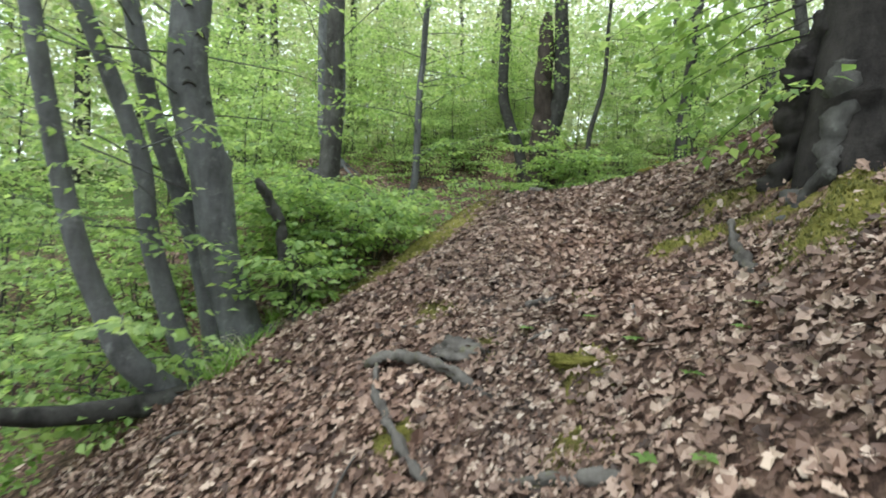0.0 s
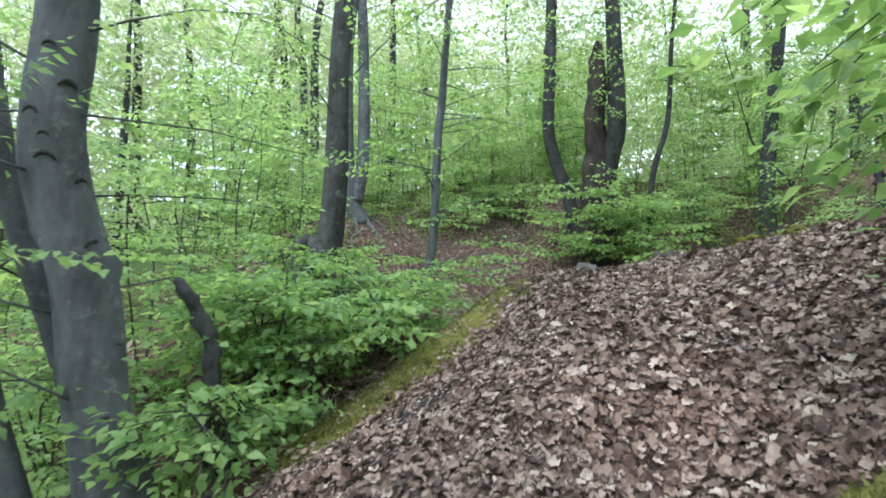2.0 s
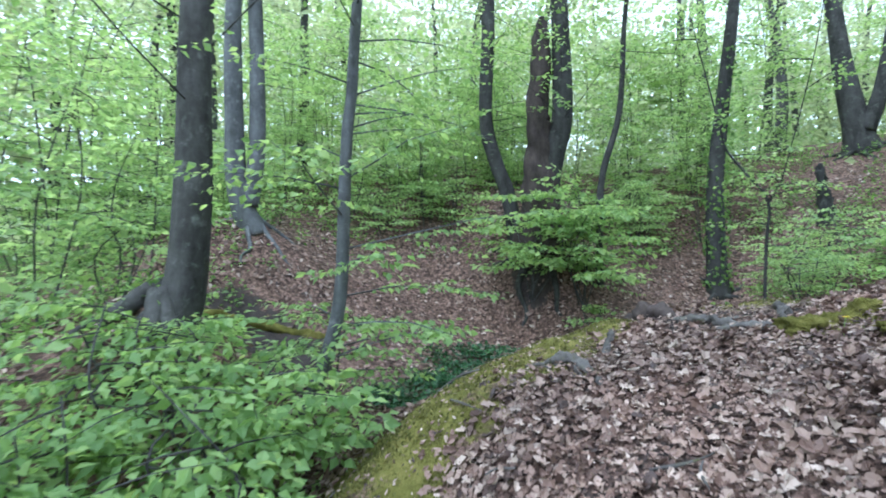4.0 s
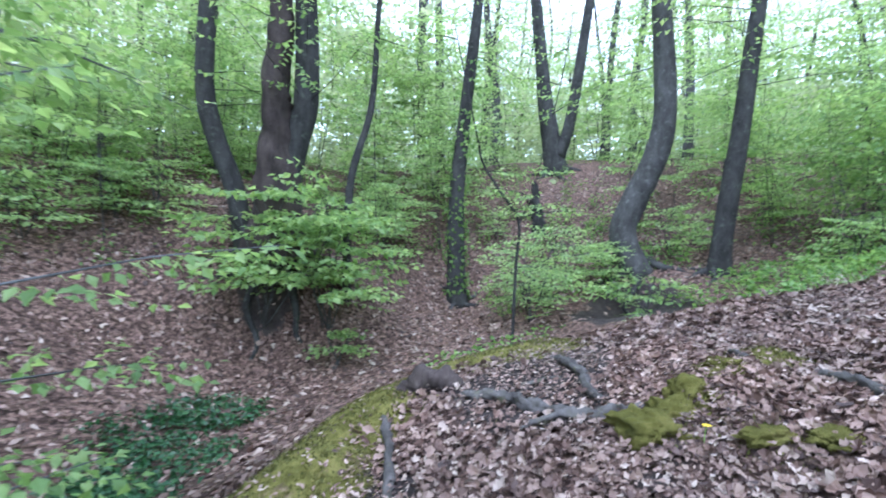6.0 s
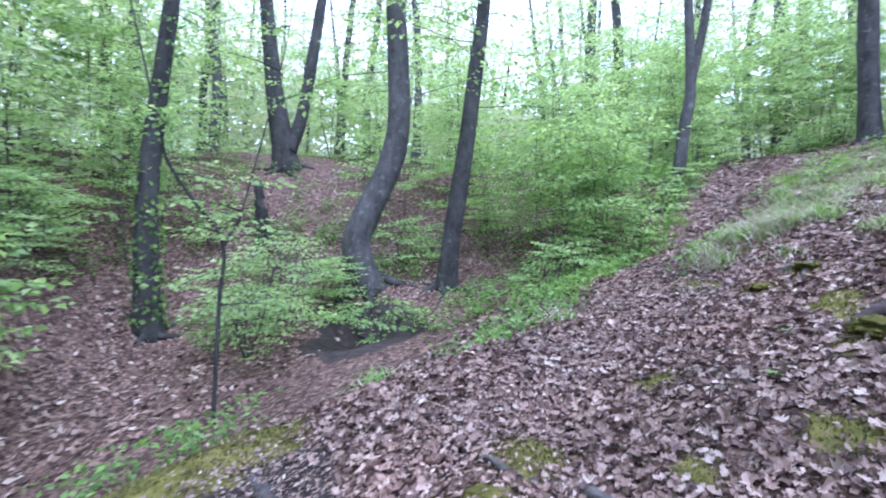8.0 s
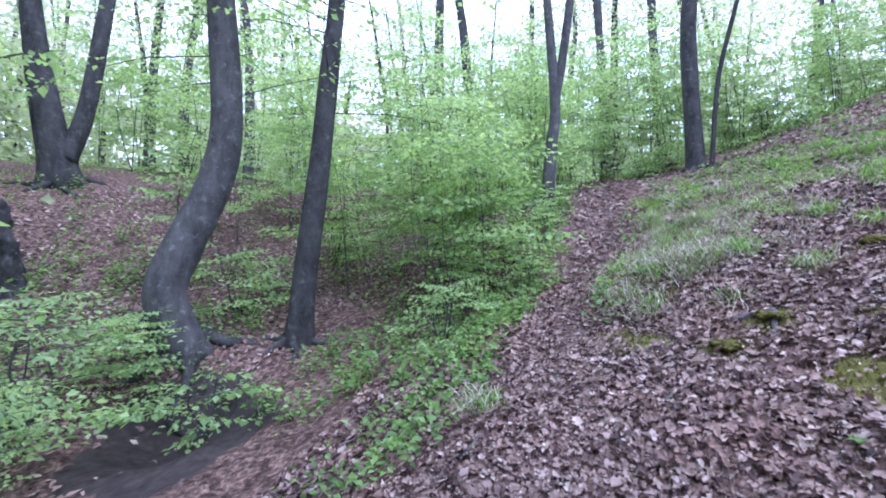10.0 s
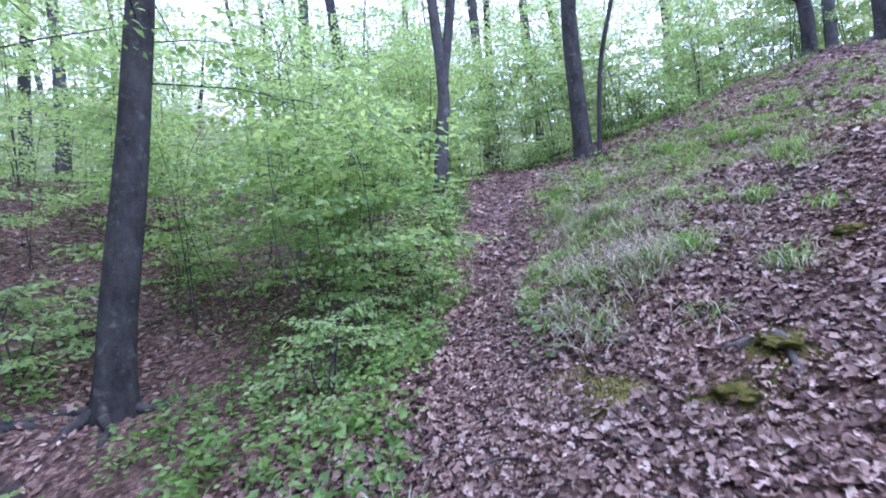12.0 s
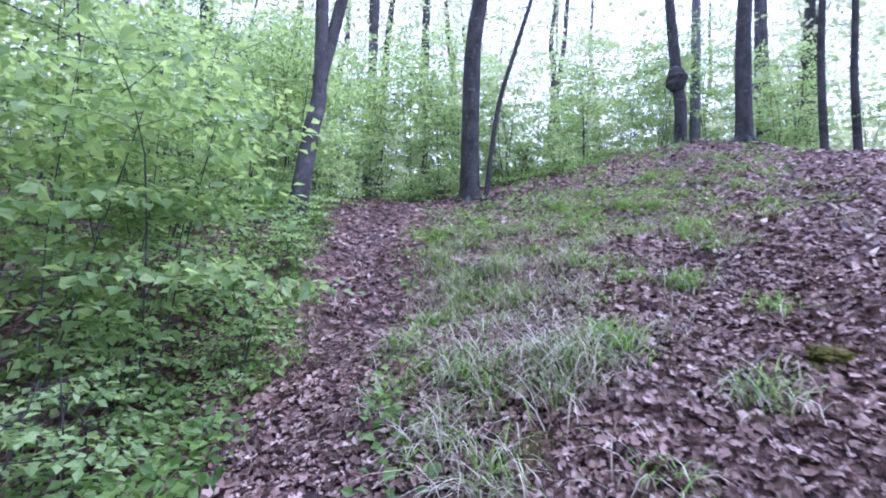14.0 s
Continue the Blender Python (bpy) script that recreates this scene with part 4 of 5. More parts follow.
scatter(proto, (13.5, 10.5), (3.5, 2.5), 10, 1.2, 0.8, 1.4, 3)
scatter(mid, (-3.6, 4.2), (1.5, 3.5), 12, 1, 0.7, 1.0, 4)
scatter(proto, (-6.5, 7.0), (2.0, 5.0), 14, 1, 0.8, 1.4, 24)
scatter(mid, (-3.0, 12.2), (3.2, 1.5), 9, 1, 0.6, 1.0, 25)
scatter(proto, (-4, 16), (5.0, 2.5), 18, 1, 0.8, 1.4, 5)
scatter(mid, (3.0, 15.0), (3.5, 1.5), 8, 1, 0.6, 1.0, 26)
scatter(proto, (2.5, 18.5), (6.0, 2.5), 22, 1, 0.8, 1.5, 6)
scatter(mid, (8.0, 14.6), (2.0, 1.2), 6, 1, 0.5, 0.8, 27)
scatter(proto, (13, 17.0), (6.0, 3.5), 17, 1, 0.8, 1.5, 7)
scatter(proto, (18.5, 6.5), (3.0, 4.5), 22, 1.0, 0.8, 1.5, 8)
scatter(mid, (16.6, 3.2), (1.6, 1.6), 7, 1.0, 0.7, 1.0, 28)
scatter(proto, (18.5, -4.0), (2.5, 3.0), 12, 1, 0.8, 1.2, 9)
scatter(proto, (-9, 15), (3.0, 6.0), 8, 1, 1.0, 1.8, 10)
scatter(proto, (3.0, 15.2), (5.0, 1.2), 12, 1, 0.7, 1.0, 41)
scatter(proto, (-3.5, 12.8), (3.0, 1.2), 7, 1, 0.7, 1.0, 42)
scatter(proto, (10.5, 13.2), (2.5, 1.4), 7, 1, 0.7, 1.1, 43)
scatter(proto, (14.8, 7.9), (2.2, 0.8), 8, 1, 0.7, 1.1, 44)
scatter(proto, (16.6, 2.4), (1.4, 2.0), 8, 1, 0.6, 0.9, 45)
scatter(proto, (-1.6, 13.6), (2.2, 1.0), 8, 1, 0.6, 0.9, 46)
scatter(mid, (2.9, 13.9), (1.2, 0.8), 5, 1, 0.6, 0.9, 47)
scatter(mid, (-5.2, 10), (1.3, 1.8), 6, 1, 0.7, 1.0, 48)
scatter(proto, (16.6, 6.6), (1.3, 2.8), 9, 0.9, 0.6, 1.0, 49)
scatter(proto, (17.6, -1.6), (1.8, 2.4), 10, 1, 0.6, 1.0, 50)
scatter(proto, (14.6, -4.6), (2.4, 1.3), 8, 1, 0.6, 0.9, 51)
scatter([proto[0], proto[1], proto[3]], (18.0, 0.5), (2.2, 4.0), 11, 1, 0.7, 1.0, 52)
scatter([proto[0], proto[1]], (14.5, -5.6), (3.0, 1.4), 9, 1, 0.7, 1.0, 53)

scatter([proto[0], proto[1], proto[3]], (18.2, 6.7), (2.4, 1.0), 9, 0.0, 0.8, 1.2, 54)
scatter(mid, (14.6, 6.5), (1.3, 0.8), 7, 0.35, 0.5, 0.8, 55)
scatter(mid, (15.4, 4.6), (0.9, 0.8), 5, 0.5, 0.5, 0.8, 56)
scatter(low, (10.3, 7.0), (1.3, 0.2), 5, 0.55, 0.35, 0.55, 58)
scatter(low, (13.4, 7.3), (1.4, 0.5), 5, 0.6, 0.5, 0.8, 57)

far = []
for k, (bark, h) in enumerate(((BARK_BROWN, 14), (BARK_DARK, 12), (BARK_BROWN, 16))):
    x, y = ((16.0, 18.0), (-7.0, 17.0), (24.0, 9.0))[k]
    b = foot(x, y)
    # The far crowns take the green with haze mixed in.
    far.append(tree("tall slim forest tree in new leaf, paled with haze", [([b, (x + 0.1, y, b[2] + 3), (x + 0.15 - 0.2 * k, y + 0.2, b[2] + 6)], 0.2, 0.13)], bark, h, 42, 0.16, 2.8, 0.16, 0.1, 140 + k, 0.3, GREEN_HAZED, (), "forest_tree", "far forest trees", 6, 7))
g = np.random.default_rng(5)
placed = 0
while placed < 105:
    a, r = g.uniform(-1.2, 3.6), g.uniform(14, 40)
    x, y = 6 + r * math.cos(a), 8 + r * math.sin(a)
    placed += 1
    if float(near_line(np.array(x), np.array(y), TRACK)) < 3 or any(math.hypot(x - cx, y - cy) < r + 1.0 for cx, cy, r in OPEN):
        continue
    copy_thing(far[int(g.integers(3))], Matrix.Translation(foot(x, y)) @ Matrix.Rotation(g.uniform(0, 6.28), 4, "Z") @ Matrix.Scale(g.uniform(0.85, 1.25), 4))


def far_woods():
    """The leafy wall of the wood beyond the last single trees: drooping clumps of leaves, distance haze put into their
    colour.
    """
    g = np.random.default_rng(77)
    clumps, each = 2700, 44
    a, r = g.uniform(-1.3, 3.9, clumps), g.uniform(15, 46, clumps)
    cx, cy = 6 + r * np.cos(a), 8 + r * np.sin(a)
    cz = np.maximum(land(cx, cy), np.minimum(r * 0.17, 6.0)) + g.uniform(0.0, 1, clumps) ** 1.5 * 11
    for low, high, floor, top, number in (((-14, 15), (6, 34), 4.0, 11, 700), ((17, -14), (32, 6), 6.0, 4.5, 230)):
        x, y = g.uniform(low[0], high[0], number), g.uniform(low[1], high[1], number)
        cx, cy = np.r_[cx, x], np.r_[cy, y]
        cz = np.r_[cz, np.maximum(land(x, y), floor) + g.uniform(0, 1, number) ** 1.2 * top]
        r = np.r_[r, np.full(number, 24.0)]
    number = 2600
    az, d = g.uniform(-0.9, 3.0, number), g.uniform(24, 44, number)
    x, y = 5 + d * np.cos(az), 6 + d * np.sin(az)
    cx, cy = np.r_[cx, x], np.r_[cy, y]
    cz = np.r_[cz, land(x, y) + g.uniform(0, 1, number) * d * np.interp(az, [-0.3, 0.4, 1.2, 1.7], [0.08, 0.17, 0.22, 0.42])]
    r = np.r_[r, np.full(number, 40.0)]
    centre = np.repeat(np.stack([cx, cy, cz], -1), each, 0)
    n = len(centre)
    place = centre + g.normal(0, 1, (n, 3)) * (0.9, 0.9, 0.3)
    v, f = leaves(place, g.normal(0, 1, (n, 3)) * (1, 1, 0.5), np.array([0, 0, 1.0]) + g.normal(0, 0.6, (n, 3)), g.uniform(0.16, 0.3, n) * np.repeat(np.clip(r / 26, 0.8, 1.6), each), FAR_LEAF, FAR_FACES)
    return tagged(new("far_woods", mesh_of("far_woods", v, f, GREEN_HAZED, False)), "leafy wood beyond the slope, haze in its pale green", "woods", kind="stuff")


far_woods()
bush("small fresh bush before the broken stem", foot(-0.72, 3.85, 0), 0.65, 0.6, 5, 20, 0.095, 0.05, 511, fine=True)

# ---- low green cover ----
def cover(name, label, category, mat, spots, size, tall, seed, flat=0.5):
    """Low plants over patches: spots are (x, y, rx, ry, number of leaves)."""
    g = np.random.default_rng(seed)
    xs, ys = [], []
    for cx, cy, rx, ry, n in spots:
        m = n // 22
        a, r = g.uniform(0, 6.28, m), np.sqrt(g.uniform(0, 1, m))
        px, py = cx + rx * r * np.cos(a), cy + ry * r * np.sin(a)
        xs.append(np.repeat(px, 22) + g.normal(0, 0.1, m * 22))
        ys.append(np.repeat(py, 22) + g.normal(0, 0.1, m * 22))
    x, y = np.concatenate(xs), np.concatenate(ys)
    ok = near_line(x, y, TRACK) > g.uniform(0.15, 0.5, len(x))
    x, y = x[ok], y[ok]
    n = len(x)
    up = np.array([0, 0, 1.0]) + g.normal(0, flat, (n, 3))
    al = g.normal(0, 1, (n, 3)) * (1, 1, 0.45)
    v, f = leaves(np.stack([x, y, land(x, y) + g.uniform(0.01, tall, n)], -1), al, up, size * g.uniform(0.6, 1.2, n), FAR_LEAF, FAR_FACES)
    return tagged(new(name, mesh_of(name, v, f, mat, False)), label, category, kind="stuff")


cover("ivy_patch", "dark green ivy creeping over the gully floor", "ivy", IVY, [(-0.35, 7.4, 0.55, 0.8, 1900), (0.0, 8.6, 0.6, 0.9, 1500), (0.3, 9.5, 0.5, 0.5, 900)], 0.06, 0.09, 1)
cover("undergrowth", "low fresh green plants on the wooded slopes", "undergrowth", GREEN_DEEP,
      [(-4.5, 4.5, 2.5, 4.5, 6000), (-7, 11, 5, 5, 5000), (-2, 14, 5, 2.5, 5000), (4, 16.5, 5, 2.5, 5000), (7.2, 12, 2.4, 1.8, 3000), (8.8, 8.0, 2.2, 0.9, 1300), (7.0, 8.6, 1.0, 0.6, 700),
       (12.5, 9, 3.5, 2.5, 5000), (12, 15, 6, 4, 5000), (18, 3, 3.5, 4, 5000), (12.0, 4.2, 1.6, 1.0, 600), (13.5, 1.2, 3, 2, 600), (11, 7.2, 1.6, 0.5, 1000), (3.0, 8.5, 0.9, 0.4, 350), (-1.9, 2.4, 0.8, 1.4, 1500)], 0.07, 0.3, 2)
cover("trailside_herbs", "fresh green herbs and seedlings beside the trail", "herbs", GREEN_DEEP, [(6.5, 7.2, 0.8, 0.35, 420), (7.4, 6.95, 0.9, 0.25, 480), (7.4, 7.5, 0.9, 0.5, 480), (8.9, 7.0, 0.9, 0.3, 600), (8.7, 5.95, 0.8, 0.12, 260), (7.6, 6.05, 0.6, 0.12, 200), (10.3, 5.8, 1.0, 0.15, 260), (5.4, 7.3, 0.5, 0.4, 300)], 0.068, 0.2, 3)


# ---- grass tufts ----
def blades(g, base, number, length, spread, mat_wide, lean=(0, 0)):
    """Arching blades, four quads each."""
    verts, faces = [], []
    for k in range(number):
        az = g.uniform(0, 6.28)
        out = np.array([math.cos(az), math.sin(az), 0])
        p = np.array(base) + g.normal(0, spread, 3) * (1, 1, 0)
        p[2] = float(land(p[0], p[1])) - 0.01
        el, step = g.uniform(0.9, 1.4), length * g.uniform(0.6, 1.2) / 4
        side = np.array([-out[1], out[0], 0]) * mat_wide
        for q in range(5):
            w = side * (1 - q / 4.6)
            verts += [p - w, p + w]
            p = p + step * (out * math.cos(el) + np.array([lean[0], lean[1], 0]) * 0.5 + np.array([0, 0, math.sin(el)]))
            el -= g.uniform(0.3, 0.75)
        b = len(verts) - 10
        faces += [[b + 2 * q, b + 2 * q + 1, b + 2 * q + 3, b + 2 * q + 2] for q in range(4)]
    return np.array(verts), faces


def tuft(x, y, green, dry, length, seed, spread=0.07):
    g = np.random.default_rng(seed)
    base = on(x, y)
    ob = thing("grass_tuft", base, "green grass tuft with pale dry blades among leaves" if green and dry else ("green grass tuft among fallen leaves" if green else "bleached dry grass tuft among fallen leaves"), "grass tuft", "grass tufts beside the trail")
    if green:
        v, f = blades(g, base, int(green * 1.6), length * 1.1, spread, 0.0055)
        tagged(part("green_grass_clump", v, f, GRASS, ob, "green blades", False), kind="stuff")
    if dry:
        v, f = blades(g, base, dry, length * 1.22, spread * 1.2, 0.005, (-0.4, 0.5))
        tagged(part("dry_grass_clump", v, f, STRAW, ob, "pale dry blades", False), kind="stuff")


for k, (x, y, green, dry, length) in enumerate(((8.4, 3.92, 70, 30, 0.26), (7.92, 4.76, 60, 20, 0.24), (7.22, 4.38, 50, 60, 0.24), (7.86, 3.73, 45, 15, 0.22), (7.56, 5.74, 25, 70, 0.28), (7.25, 5.6, 30, 90, 0.28),
                                                (7.86, 5.21, 20, 80, 0.3), (7.53, 5.19, 25, 90, 0.3), (8.2, 5.5, 15, 80, 0.28), (8.11, 5.95, 30, 40, 0.22), (8.82, 5.8, 30, 50, 0.24), (8.6, 5.2, 15, 70, 0.28), (9.0, 4.9, 30, 50, 0.26),
                                                (9.4, 5.4, 25, 50, 0.26), (10.16, 4.78, 40, 30, 0.26), (9.6, 4.3, 35, 25, 0.25), (10.6, 5.3, 30, 40, 0.25), (9.0, 3.2, 35, 10, 0.22), (9.9, 3.4, 40, 10, 0.25), (6.0, 6.72, 35, 50, 0.26),
                                                (4.2, 7.41, 60, 8, 0.26), (-0.9, 3.42, 70, 40, 0.26), (-0.7, 3.65, 50, 30, 0.24), (-0.98, 3.0, 60, 30, 0.3), (-0.92, 2.55, 80, 30, 0.34), (-0.85, 2.2, 60, 25, 0.32), (8.4, 4.6, 20, 10, 0.2), (7.0, 5.0, 12, 30, 0.22))):
    tuft(x, y, green, dry, length, 300 + k)


g = np.random.default_rng(64)
for k in range(20):
    tuft(g.uniform(7.6, 11.8), g.uniform(3.9, 5.6), int(g.integers(10, 60)), int(g.integers(10, 80)), g.uniform(0.2, 0.32), 340 + k, g.uniform(0.04, 0.08))


for k in range(22):
    tuft(g.uniform(9.2, 13.0), g.uniform(0.6, 4.2), int(g.integers(25, 60)), int(g.integers(0, 14)), g.uniform(0.16, 0.26), 370 + k, g.uniform(0.05, 0.1))


def meadow(name, label, mat, seed, spots):
    """Loose grass between the tufts."""
    g = np.random.default_rng(seed)
    sets = []
    for cx, cy, rx, ry, n in spots:
        for _ in range(n):
            a, r = g.uniform(0, 6.28), math.sqrt(g.uniform(0, 1))
            sets.append(blades(g, (cx + rx * r * math.cos(a), cy + ry * r * math.sin(a), 0), int(g.integers(12, 46)), g.uniform(0.16, 0.28), g.uniform(0.05, 0.11), 0.0038, (-0.25, 0.35)))
    v, f = joined(sets)
    return tagged(new(name, mesh_of(name, v, f, mat, False)), label, "grass", kind="stuff")


meadow("dry_grass", "bleached dry grass combed down the slope", STRAW, 9, [(7.6, 5.4, 0.5, 0.35, 3), (8.5, 5.35, 0.9, 0.45, 5), (9.7, 5.1, 1.1, 0.55, 12), (11.2, 4.8, 1.4, 0.7, 24), (7.4, 4.5, 0.9, 0.6, 8), (12.5, 2.5, 1.8, 1.6, 20), (8.8, 4.9, 1.1, 0.7, 16), (9.6, 4.2, 1.2, 0.9, 20), (10.6, 3.4, 1.4, 1.2, 24), (9.4, 2.5, 1.2, 1.0, 12), (13.0, 0.4, 1.6, 1.4, 16)])
meadow("green_grass", "thin green grass on the hillside", GRASS, 10, [(10.4, 2.6, 1.6, 1.0, 34), (12.6, 2.4, 1.6, 1.2, 30), (9.6, 4.6, 1.2, 0.8, 26), (11.5, 4.2, 1.8, 1.2, 50), (11.5, 1.5, 2.5, 1.6, 50), (8.4, 5.6, 0.9, 0.4, 14), (9.6, 6.75, 1.1, 0.2, 14), (11.0, 6.75, 1.2, 0.25, 14), (10.0, 5.35, 1.2, 0.25, 14), (11.6, 5.3, 1.0, 0.3, 14), (14, 0, 2.2, 1.6, 40)])


# ---- roots, mossy lumps, stumps and sticks ----
def root(points, radii, label, seed, mat=ROOT):
    pts = [tuple(on(x, y, up)) for x, y, up in points]
    base = Vector(pts[0])
    ob = new("tree_root", mesh_of("tree_root", *((lambda vf: (vf[0] - np.array(base), vf[1]))(tube(pts, [0.8 * q for q in radii], 14, 14, 0.22, 0, seed))), mat))
    ob.location = base
    weather(ob.data, max(radii) * 0.9, seed)
    return tagged(ob, label, "root", "surface roots on the trail")


root([(0.36, 1.73, -0.02), (0.52, 1.62, 0.03), (0.69, 1.55, 0.05), (0.95, 1.43, 0.05), (1.2, 1.31, -0.02)], [0.015, 0.035, 0.032, 0.028, 0.012], "weathered grey root lying over fallen leaves", 1)
root([(0.55, 1.6, 0.03), (0.61, 1.4, 0.03), (0.73, 1.24, 0.03), (0.84, 1.08, 0.03), (1.02, 0.94, 0.0)], [0.025, 0.018, 0.02, 0.02, 0.015], "bent grey root running down the trail", 2)
root([(2.4, 2.32, 0.0), (2.35, 2.1, 0.04), (2.33, 1.85, 0.03), (2.36, 1.7, -0.03)], [0.03, 0.035, 0.035, 0.025], "pale bare root end among leaves", 3)
root([(1.25, 0.98, -0.03), (1.42, 0.92, 0.02), (1.6, 0.84, 0.015), (1.75, 0.78, -0.03)], [0.015, 0.026, 0.026, 0.012], "grey root half buried in moss", 4)
root([(2.0, 6.5, 0.0), (2.06, 6.34, 0.02), (2.16, 6.2, 0.045), (2.22, 6.05, 0.04), (2.34, 5.9, 0.01), (2.4, 5.75, -0.04)], [0.018, 0.036, 0.044, 0.04, 0.03, 0.015], "arched grey root with moss on its side", 5)
root([(2.95, 7.0, -0.02), (2.9, 6.82, 0.01), (2.81, 6.58, 0.03), (2.72, 6.3, 0.04), (2.59, 6.05, 0.035), (2.61, 5.83, -0.03)], [0.015, 0.032, 0.036, 0.04, 0.034, 0.015], "crooked grey root crossing the trail", 6)
root([(2.34, 6.52, -0.01), (2.45, 6.44, 0.012), (2.56, 6.46, 0.015), (2.66, 6.44, -0.01)], [0.007, 0.01, 0.01, 0.006], "thin dark root across the trodden soil", 12)
root([(2.35, 5.85, -0.02), (2.5, 5.78, 0.03), (2.62, 5.74, 0.02), (2.75, 5.72, -0.03)], [0.02, 0.035, 0.03, 0.02], "short buried root beside the moss", 13)
root([(3.58, 6.0, -0.02), (3.52, 5.92, 0.03), (3.5, 5.8, 0.03), (3.58, 5.68, -0.02)], [0.012, 0.018, 0.018, 0.01], "pale curved root end in the moss", 14)
root([(6.2, 4.95, -0.02), (6.42, 4.86, 0.01), (6.58, 4.84, 0.015), (6.68, 5.05, 0.01), (6.72, 5.3, -0.02)], [0.012, 0.022, 0.024, 0.02, 0.01], "mossy arched root end in the slope", 15)
root([(1.52, 6.5, 0.0), (1.48, 6.25, 0.05), (1.42, 5.95, 0.04), (1.35, 5.7, -0.02)], [0.02, 0.025, 0.025, 0.015], "pale root on the mossy ridge", 7)
root([(0.85, 5.55, -0.02), (1.0, 5.4, 0.02), (1.15, 5.2, 0.02), (1.2, 5.0, -0.02)], [0.014, 0.022, 0.022, 0.012], "mossy root at the ridge", 8)
root([(2.05, 5.9, 0.02), (2.3, 5.85, 0.04), (2.5, 5.72, 0.02)], [0.025, 0.03, 0.02], "short grey root beside the trail", 9)
root([(1.5, 2.1, -0.01), (1.35, 2.0, 0.03), (1.15, 1.95, -0.02)], [0.015, 0.022, 0.012], "thin mossy root end in leaves", 10)
root([(0.95, 5.5, -0.02), (1.05, 5.38, 0.05), (1.18, 5.25, 0.04), (1.28, 5.1, -0.02)], [0.02, 0.04, 0.035, 0.02], "stubby mossy root on the ridge", 11)


def lump(name, x, y, size, label, category, mat, seed, sink=0.4, group=""):
    """A rounded uneven mound or stone, bedded in the ground."""
    bm = bmesh.new()
    bmesh.ops.create_icosphere(bm, subdivisions=4, radius=1.0)
    for w in bm.verts:
        p = w.co.copy()
        k = 1 + 0.45 * noise.noise(p * 1.7 + Vector((seed, 0, 0))) + 0.2 * noise.noise(p * 4.3 + Vector((0, seed, 0))) + 0.2 * noise.noise(p * 9) + 0.14 * noise.noise(p * 22)
        w.co = Vector((p.x * size[0], p.y * size[1], p.z * size[2])) * k
    me = bpy.data.meshes.new(name)
    bm.to_mesh(me)
    bm.free()
    me.materials.append(mat)
    me.polygons.foreach_set("use_smooth", np.ones(len(me.polygons), bool))
    ob = new(name, me)
    ob.location = on(x, y, size[2] * (0.5 - sink))
    return tagged(ob, label, category, group)


for k, (x, y, a, b, c) in enumerate(((2.47, 5.5, 0.13, 0.17, 0.14), (2.68, 5.56, 0.14, 0.11, 0.14), (2.84, 5.62, 0.1, 0.09, 0.12), (3.25, 5.75, 0.12, 0.08, 0.06), (2.75, 5.15, 0.13, 0.07, 0.06), (2.95, 5.0, 0.15, 0.09, 0.06), (6.38, 5.15, 0.12, 0.08, 0.06), (6.55, 4.85, 0.14, 0.08, 0.06), (7.32, 3.95, 0.1, 0.08, 0.08), (4.88, 4.5, 0.18, 0.12, 0.1), (1.54, 1.36, 0.12, 0.06, 0.05))):
    lump("moss_cushion", x, y, (a, b, 0.55 * c), "olive green moss cushion among fallen leaves", "moss", MOSS, 10 + k, 0.5, "moss cushions")
lump("stone", 0.99, 1.6, (0.13, 0.09, 0.06), "grey weathered stone bedded in leaves", "stone", ROOT, 40, 0.3)


def stub(points, radii, label, seed, mat=BARK_DARK, name="dead_stub"):
    v, f = tube(points, radii, 14, 12, 0.14, 0.2, seed)
    base = Vector(points[0])
    ob = new(name, mesh_of(name, v - np.array(base), f, mat))
    ob.location = base
    weather(ob.data, max(radii) * 0.6, seed)
    return tagged(ob, label, "stump")


stub([foot(-1.0, 3.2), (-1.03, 3.17, 1.35), (-1.07, 3.15, 1.65), (-1.17, 3.06, 1.9), (-1.23, 3.03, 2.0)], [0.05, 0.045, 0.045, 0.04, 0.022], "short dead broken stem curving out of the bush", 3, BARK_BROWN)
stub([tuple(on(1.72, 6.82, -0.02)), tuple(on(1.82, 6.74, 0.06)), tuple(on(1.93, 6.64, 0.06)), tuple(on(2.02, 6.58, 0.0))], [0.05, 0.075, 0.07, 0.03], "low rotten moss-edged stump on the ridge", 4, ROTTEN, "rotten_stump")
stub([foot(6.84, 13.66), (6.8, 13.7, 4.2), (6.72, 13.75, 4.9)], [0.15, 0.12, 0.05], "dark ivy-grown broken stump", 5)
# Added log shape; its dark wood stands for a dark mossy overhang here.
stub([foot(5.5, 4.68, 0.04), tuple(on(5.6, 4.5, 0.02)), tuple(on(5.68, 4.32, -0.02))], [0.03, 0.05, 0.03], "dark log shape standing in for an overhang in the slope", 6, ROTTEN, "overhang_stand_in")
stub([tuple(on(3.58, 5.46, 0.03)), tuple(on(3.48, 5.27, 0.05)), tuple(on(3.37, 5.08, 0.03))], [0.022, 0.026, 0.016], "grey fallen stick lying on leaves", 7, ROOT, "stick")
g = np.random.default_rng(3)
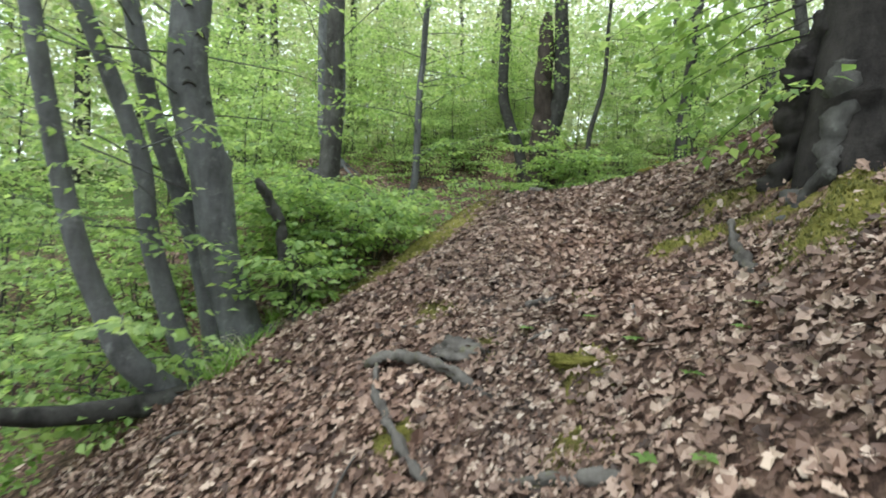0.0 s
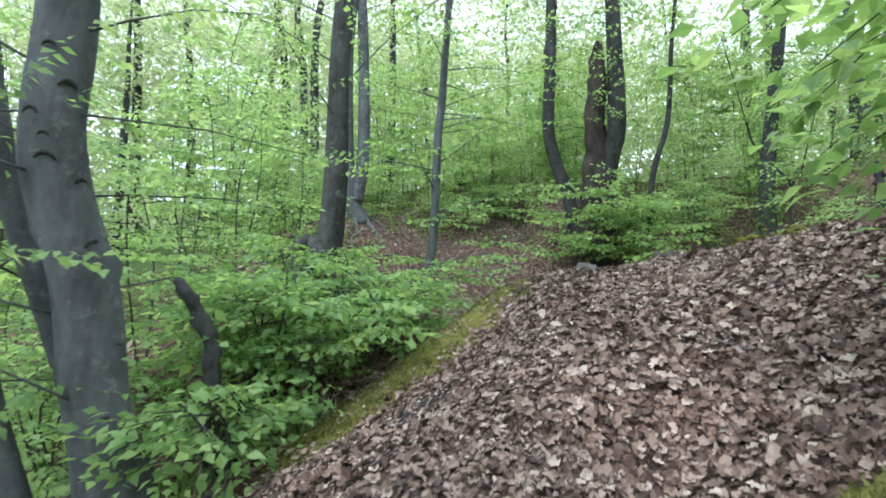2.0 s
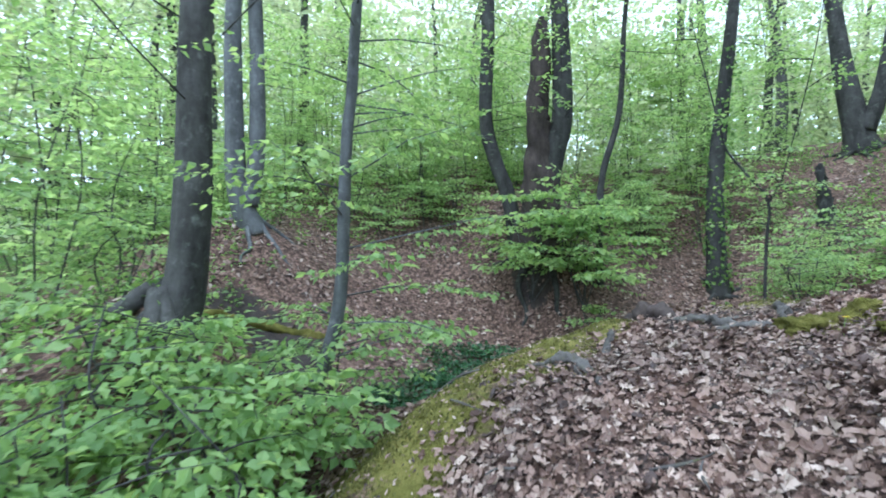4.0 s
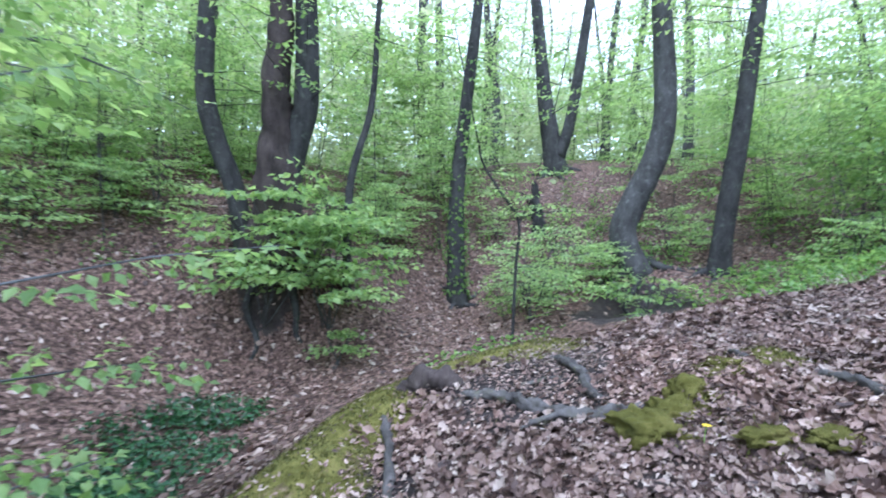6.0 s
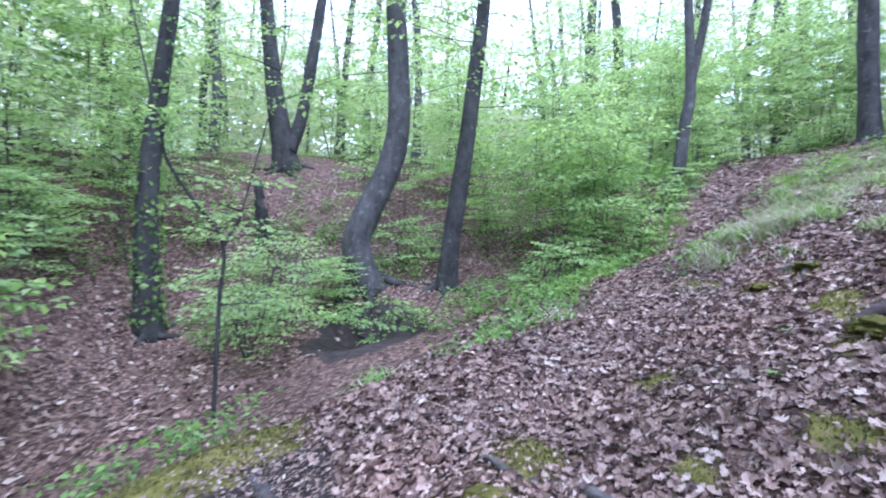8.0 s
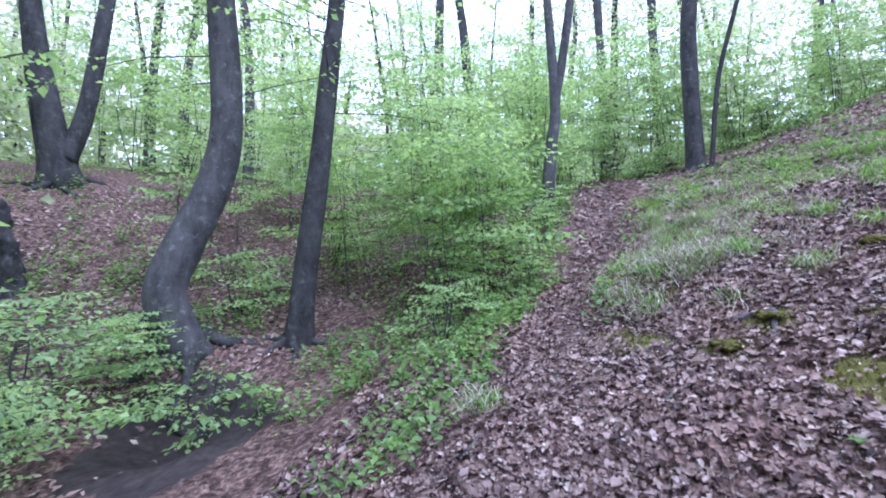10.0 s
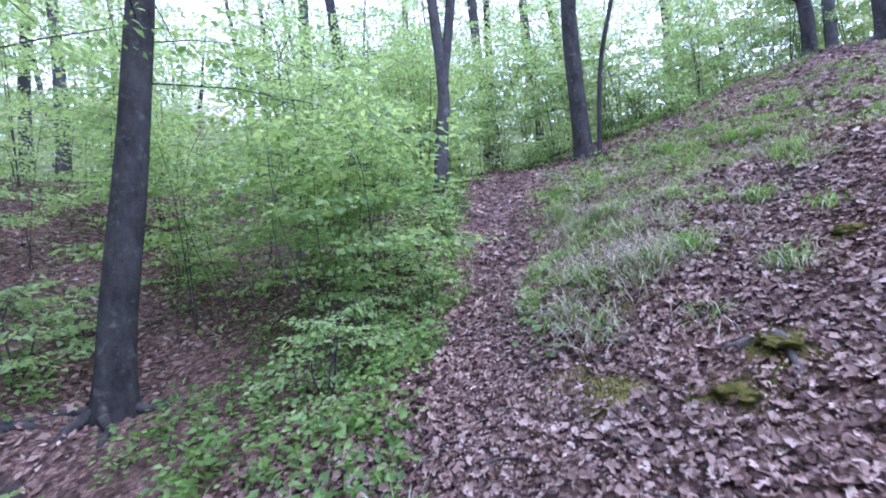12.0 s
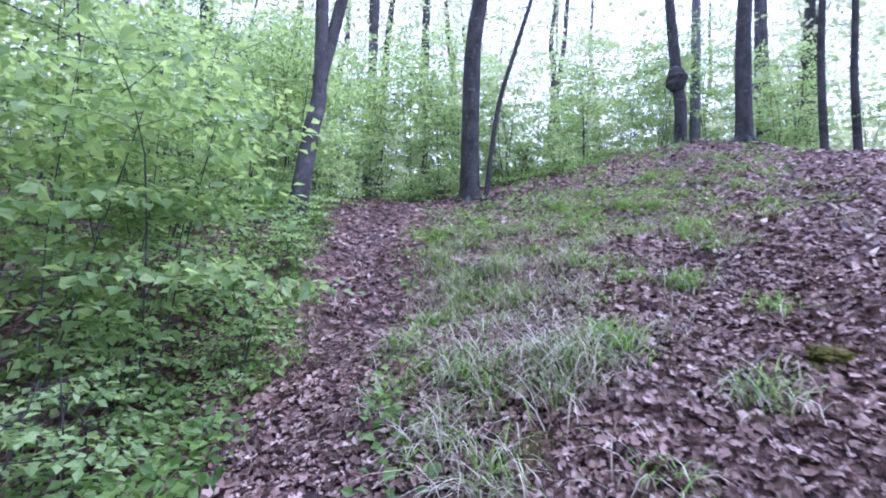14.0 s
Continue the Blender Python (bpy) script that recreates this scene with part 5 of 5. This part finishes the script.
for k in range(26):
    x, y, a = *((0.9, 1.2, 6.5)[k % 3] + g.normal(0, 0.8), (1.5, 4.6, 5.6)[k % 3] + g.normal(0, 0.6)), g.uniform(0, 6.28)
    d = g.uniform(0.08, 0.2)
    stub([tuple(on(x, y, 0.025)), tuple(on(x + d * math.cos(a), y + d * math.sin(a), 0.04)), tuple(on(x + 2 * d * math.cos(a + 0.2), y + 2 * d * math.sin(a + 0.2), 0.025))], [0.006, 0.006, 0.003], "thin fallen twig on the leaves", 50 + k, ROOT, "twig")


def flower(x, y):
    base = on(x, y)
    ob = thing("flower", base, "small yellow flower on a thin stalk", "flower")
    v, f = tube([base, base + Vector((0.0, 0, 0.06)), base + Vector((0.01, 0, 0.11))], [0.002, 0.002, 0.002], 5, 3, 0)
    part("stalk", v, f, GRASS, ob)
    for k in range(9):
        a = 6.28 * k / 9
        v, f = leaves([base + Vector((0.01, 0, 0.11))], [(math.cos(a), math.sin(a), 0.25)], [(0, 0, 1)], 0.022)
        part("petal", v, f, PETAL, ob, "", False)


flower(2.51, 5.23)


def seedling(x, y, size, seed):
    g = np.random.default_rng(seed)
    base = on(x, y)
    ob = thing("seedling", base, "small green seedling pushing through the leaves", "seedling", "seedlings among the leaves")
    for k in range(5):
        a = 1.257 * k + g.uniform(0, 0.5)
        v, f = leaves([base + Vector((0, 0, 0.04))], [(math.cos(a), math.sin(a), 0.15)], [(0, 0, 1)], size * g.uniform(0.7, 1.1))
        part("leaf", v, f, GREEN_DEEP, ob, "", False)


for k, (x, y) in enumerate(((1.9, 1.07), (1.72, 0.8), (1.85, 0.71), (1.75, 1.4), (1.6, 1.65), (2.1, 1.2), (2.2, 1.35), (3.2, 4.95), (1.3, 1.7), (4.4, 4.9), (5.2, 4.9))):
    seedling(x, y, 0.055, 400 + k)
bush("small bright bush before the dead stem", foot(-0.72, 2.98, 0), 0.65, 0.6, 6, 26, 0.09, 0.05, 512, fine=True)
bush("small leafy seedling on the gully floor", foot(1.75, 10.4, 0), 0.5, 0.5, 3, 10, 0.085, 0.06, 501)
bush("leafy sapling beside the thin trunk", foot(-0.9, 6.3, 0), 0.9, 0.9, 4, 16, 0.08, 0.05, 502, fine=True)
bush("leafy low bush at the gully's edge", foot(-1.5, 4.9, 0), 1.0, 0.9, 6, 30, 0.095, 0.05, 503, fine=True)
bush("leafy low bush under the multi-stemmed beech", foot(-1.75, 2.0, 0), 0.8, 0.8, 5, 22, 0.09, 0.05, 504, fine=True)

stub([tuple(on(x, y, 0.0)) for x, y in ((-3.6, 7.35), (-3.1, 7.7), (-2.85, 7.88), (-2.5, 8.14), (-2.07, 8.4), (-1.65, 8.62))], [0.03, 0.06, 0.075, 0.07, 0.05, 0.02], "mossy edge of the eroded bank", 77, MOSS, "mossy_bank_edge")


def moss_fuzz():
    """Short upright shoots that make the moss look soft."""
    n = 260000
    x, y = rng.uniform(-0.6, 7.8, n), rng.uniform(0.7, 8.0, n)
    ok = near_line(x, y, CREST) < 0.42 * rng.uniform(0.4, 1.25, n)
    for cx, cy, r in MOSS_SPOTS:
        ok |= np.hypot(x - cx, y - cy) < 0.8 * r * rng.uniform(0.3, 1.3, n)
    for ridge in MOSS_RIDGES:
        ok |= near_line(x, y, ridge) < 0.15 * rng.uniform(0.3, 1.3, n)
    x, y = x[ok], y[ok]
    n = len(x)
    v, f = leaves(np.stack([x, y, land(x, y) - 0.006], -1), np.c_[rng.normal(0, 0.6, (n, 2)), np.ones(n)], rng.normal(0, 1, (n, 3)), rng.uniform(0.016, 0.034, n), CRUMB, CRUMB_FACES, 0.8, 0.05)
    return tagged(new("moss_shoots", mesh_of("moss_shoots", v, f, MOSS_SHOOT, False)), "short soft olive moss shoots over the bank", "moss", kind="stuff")


moss_fuzz()
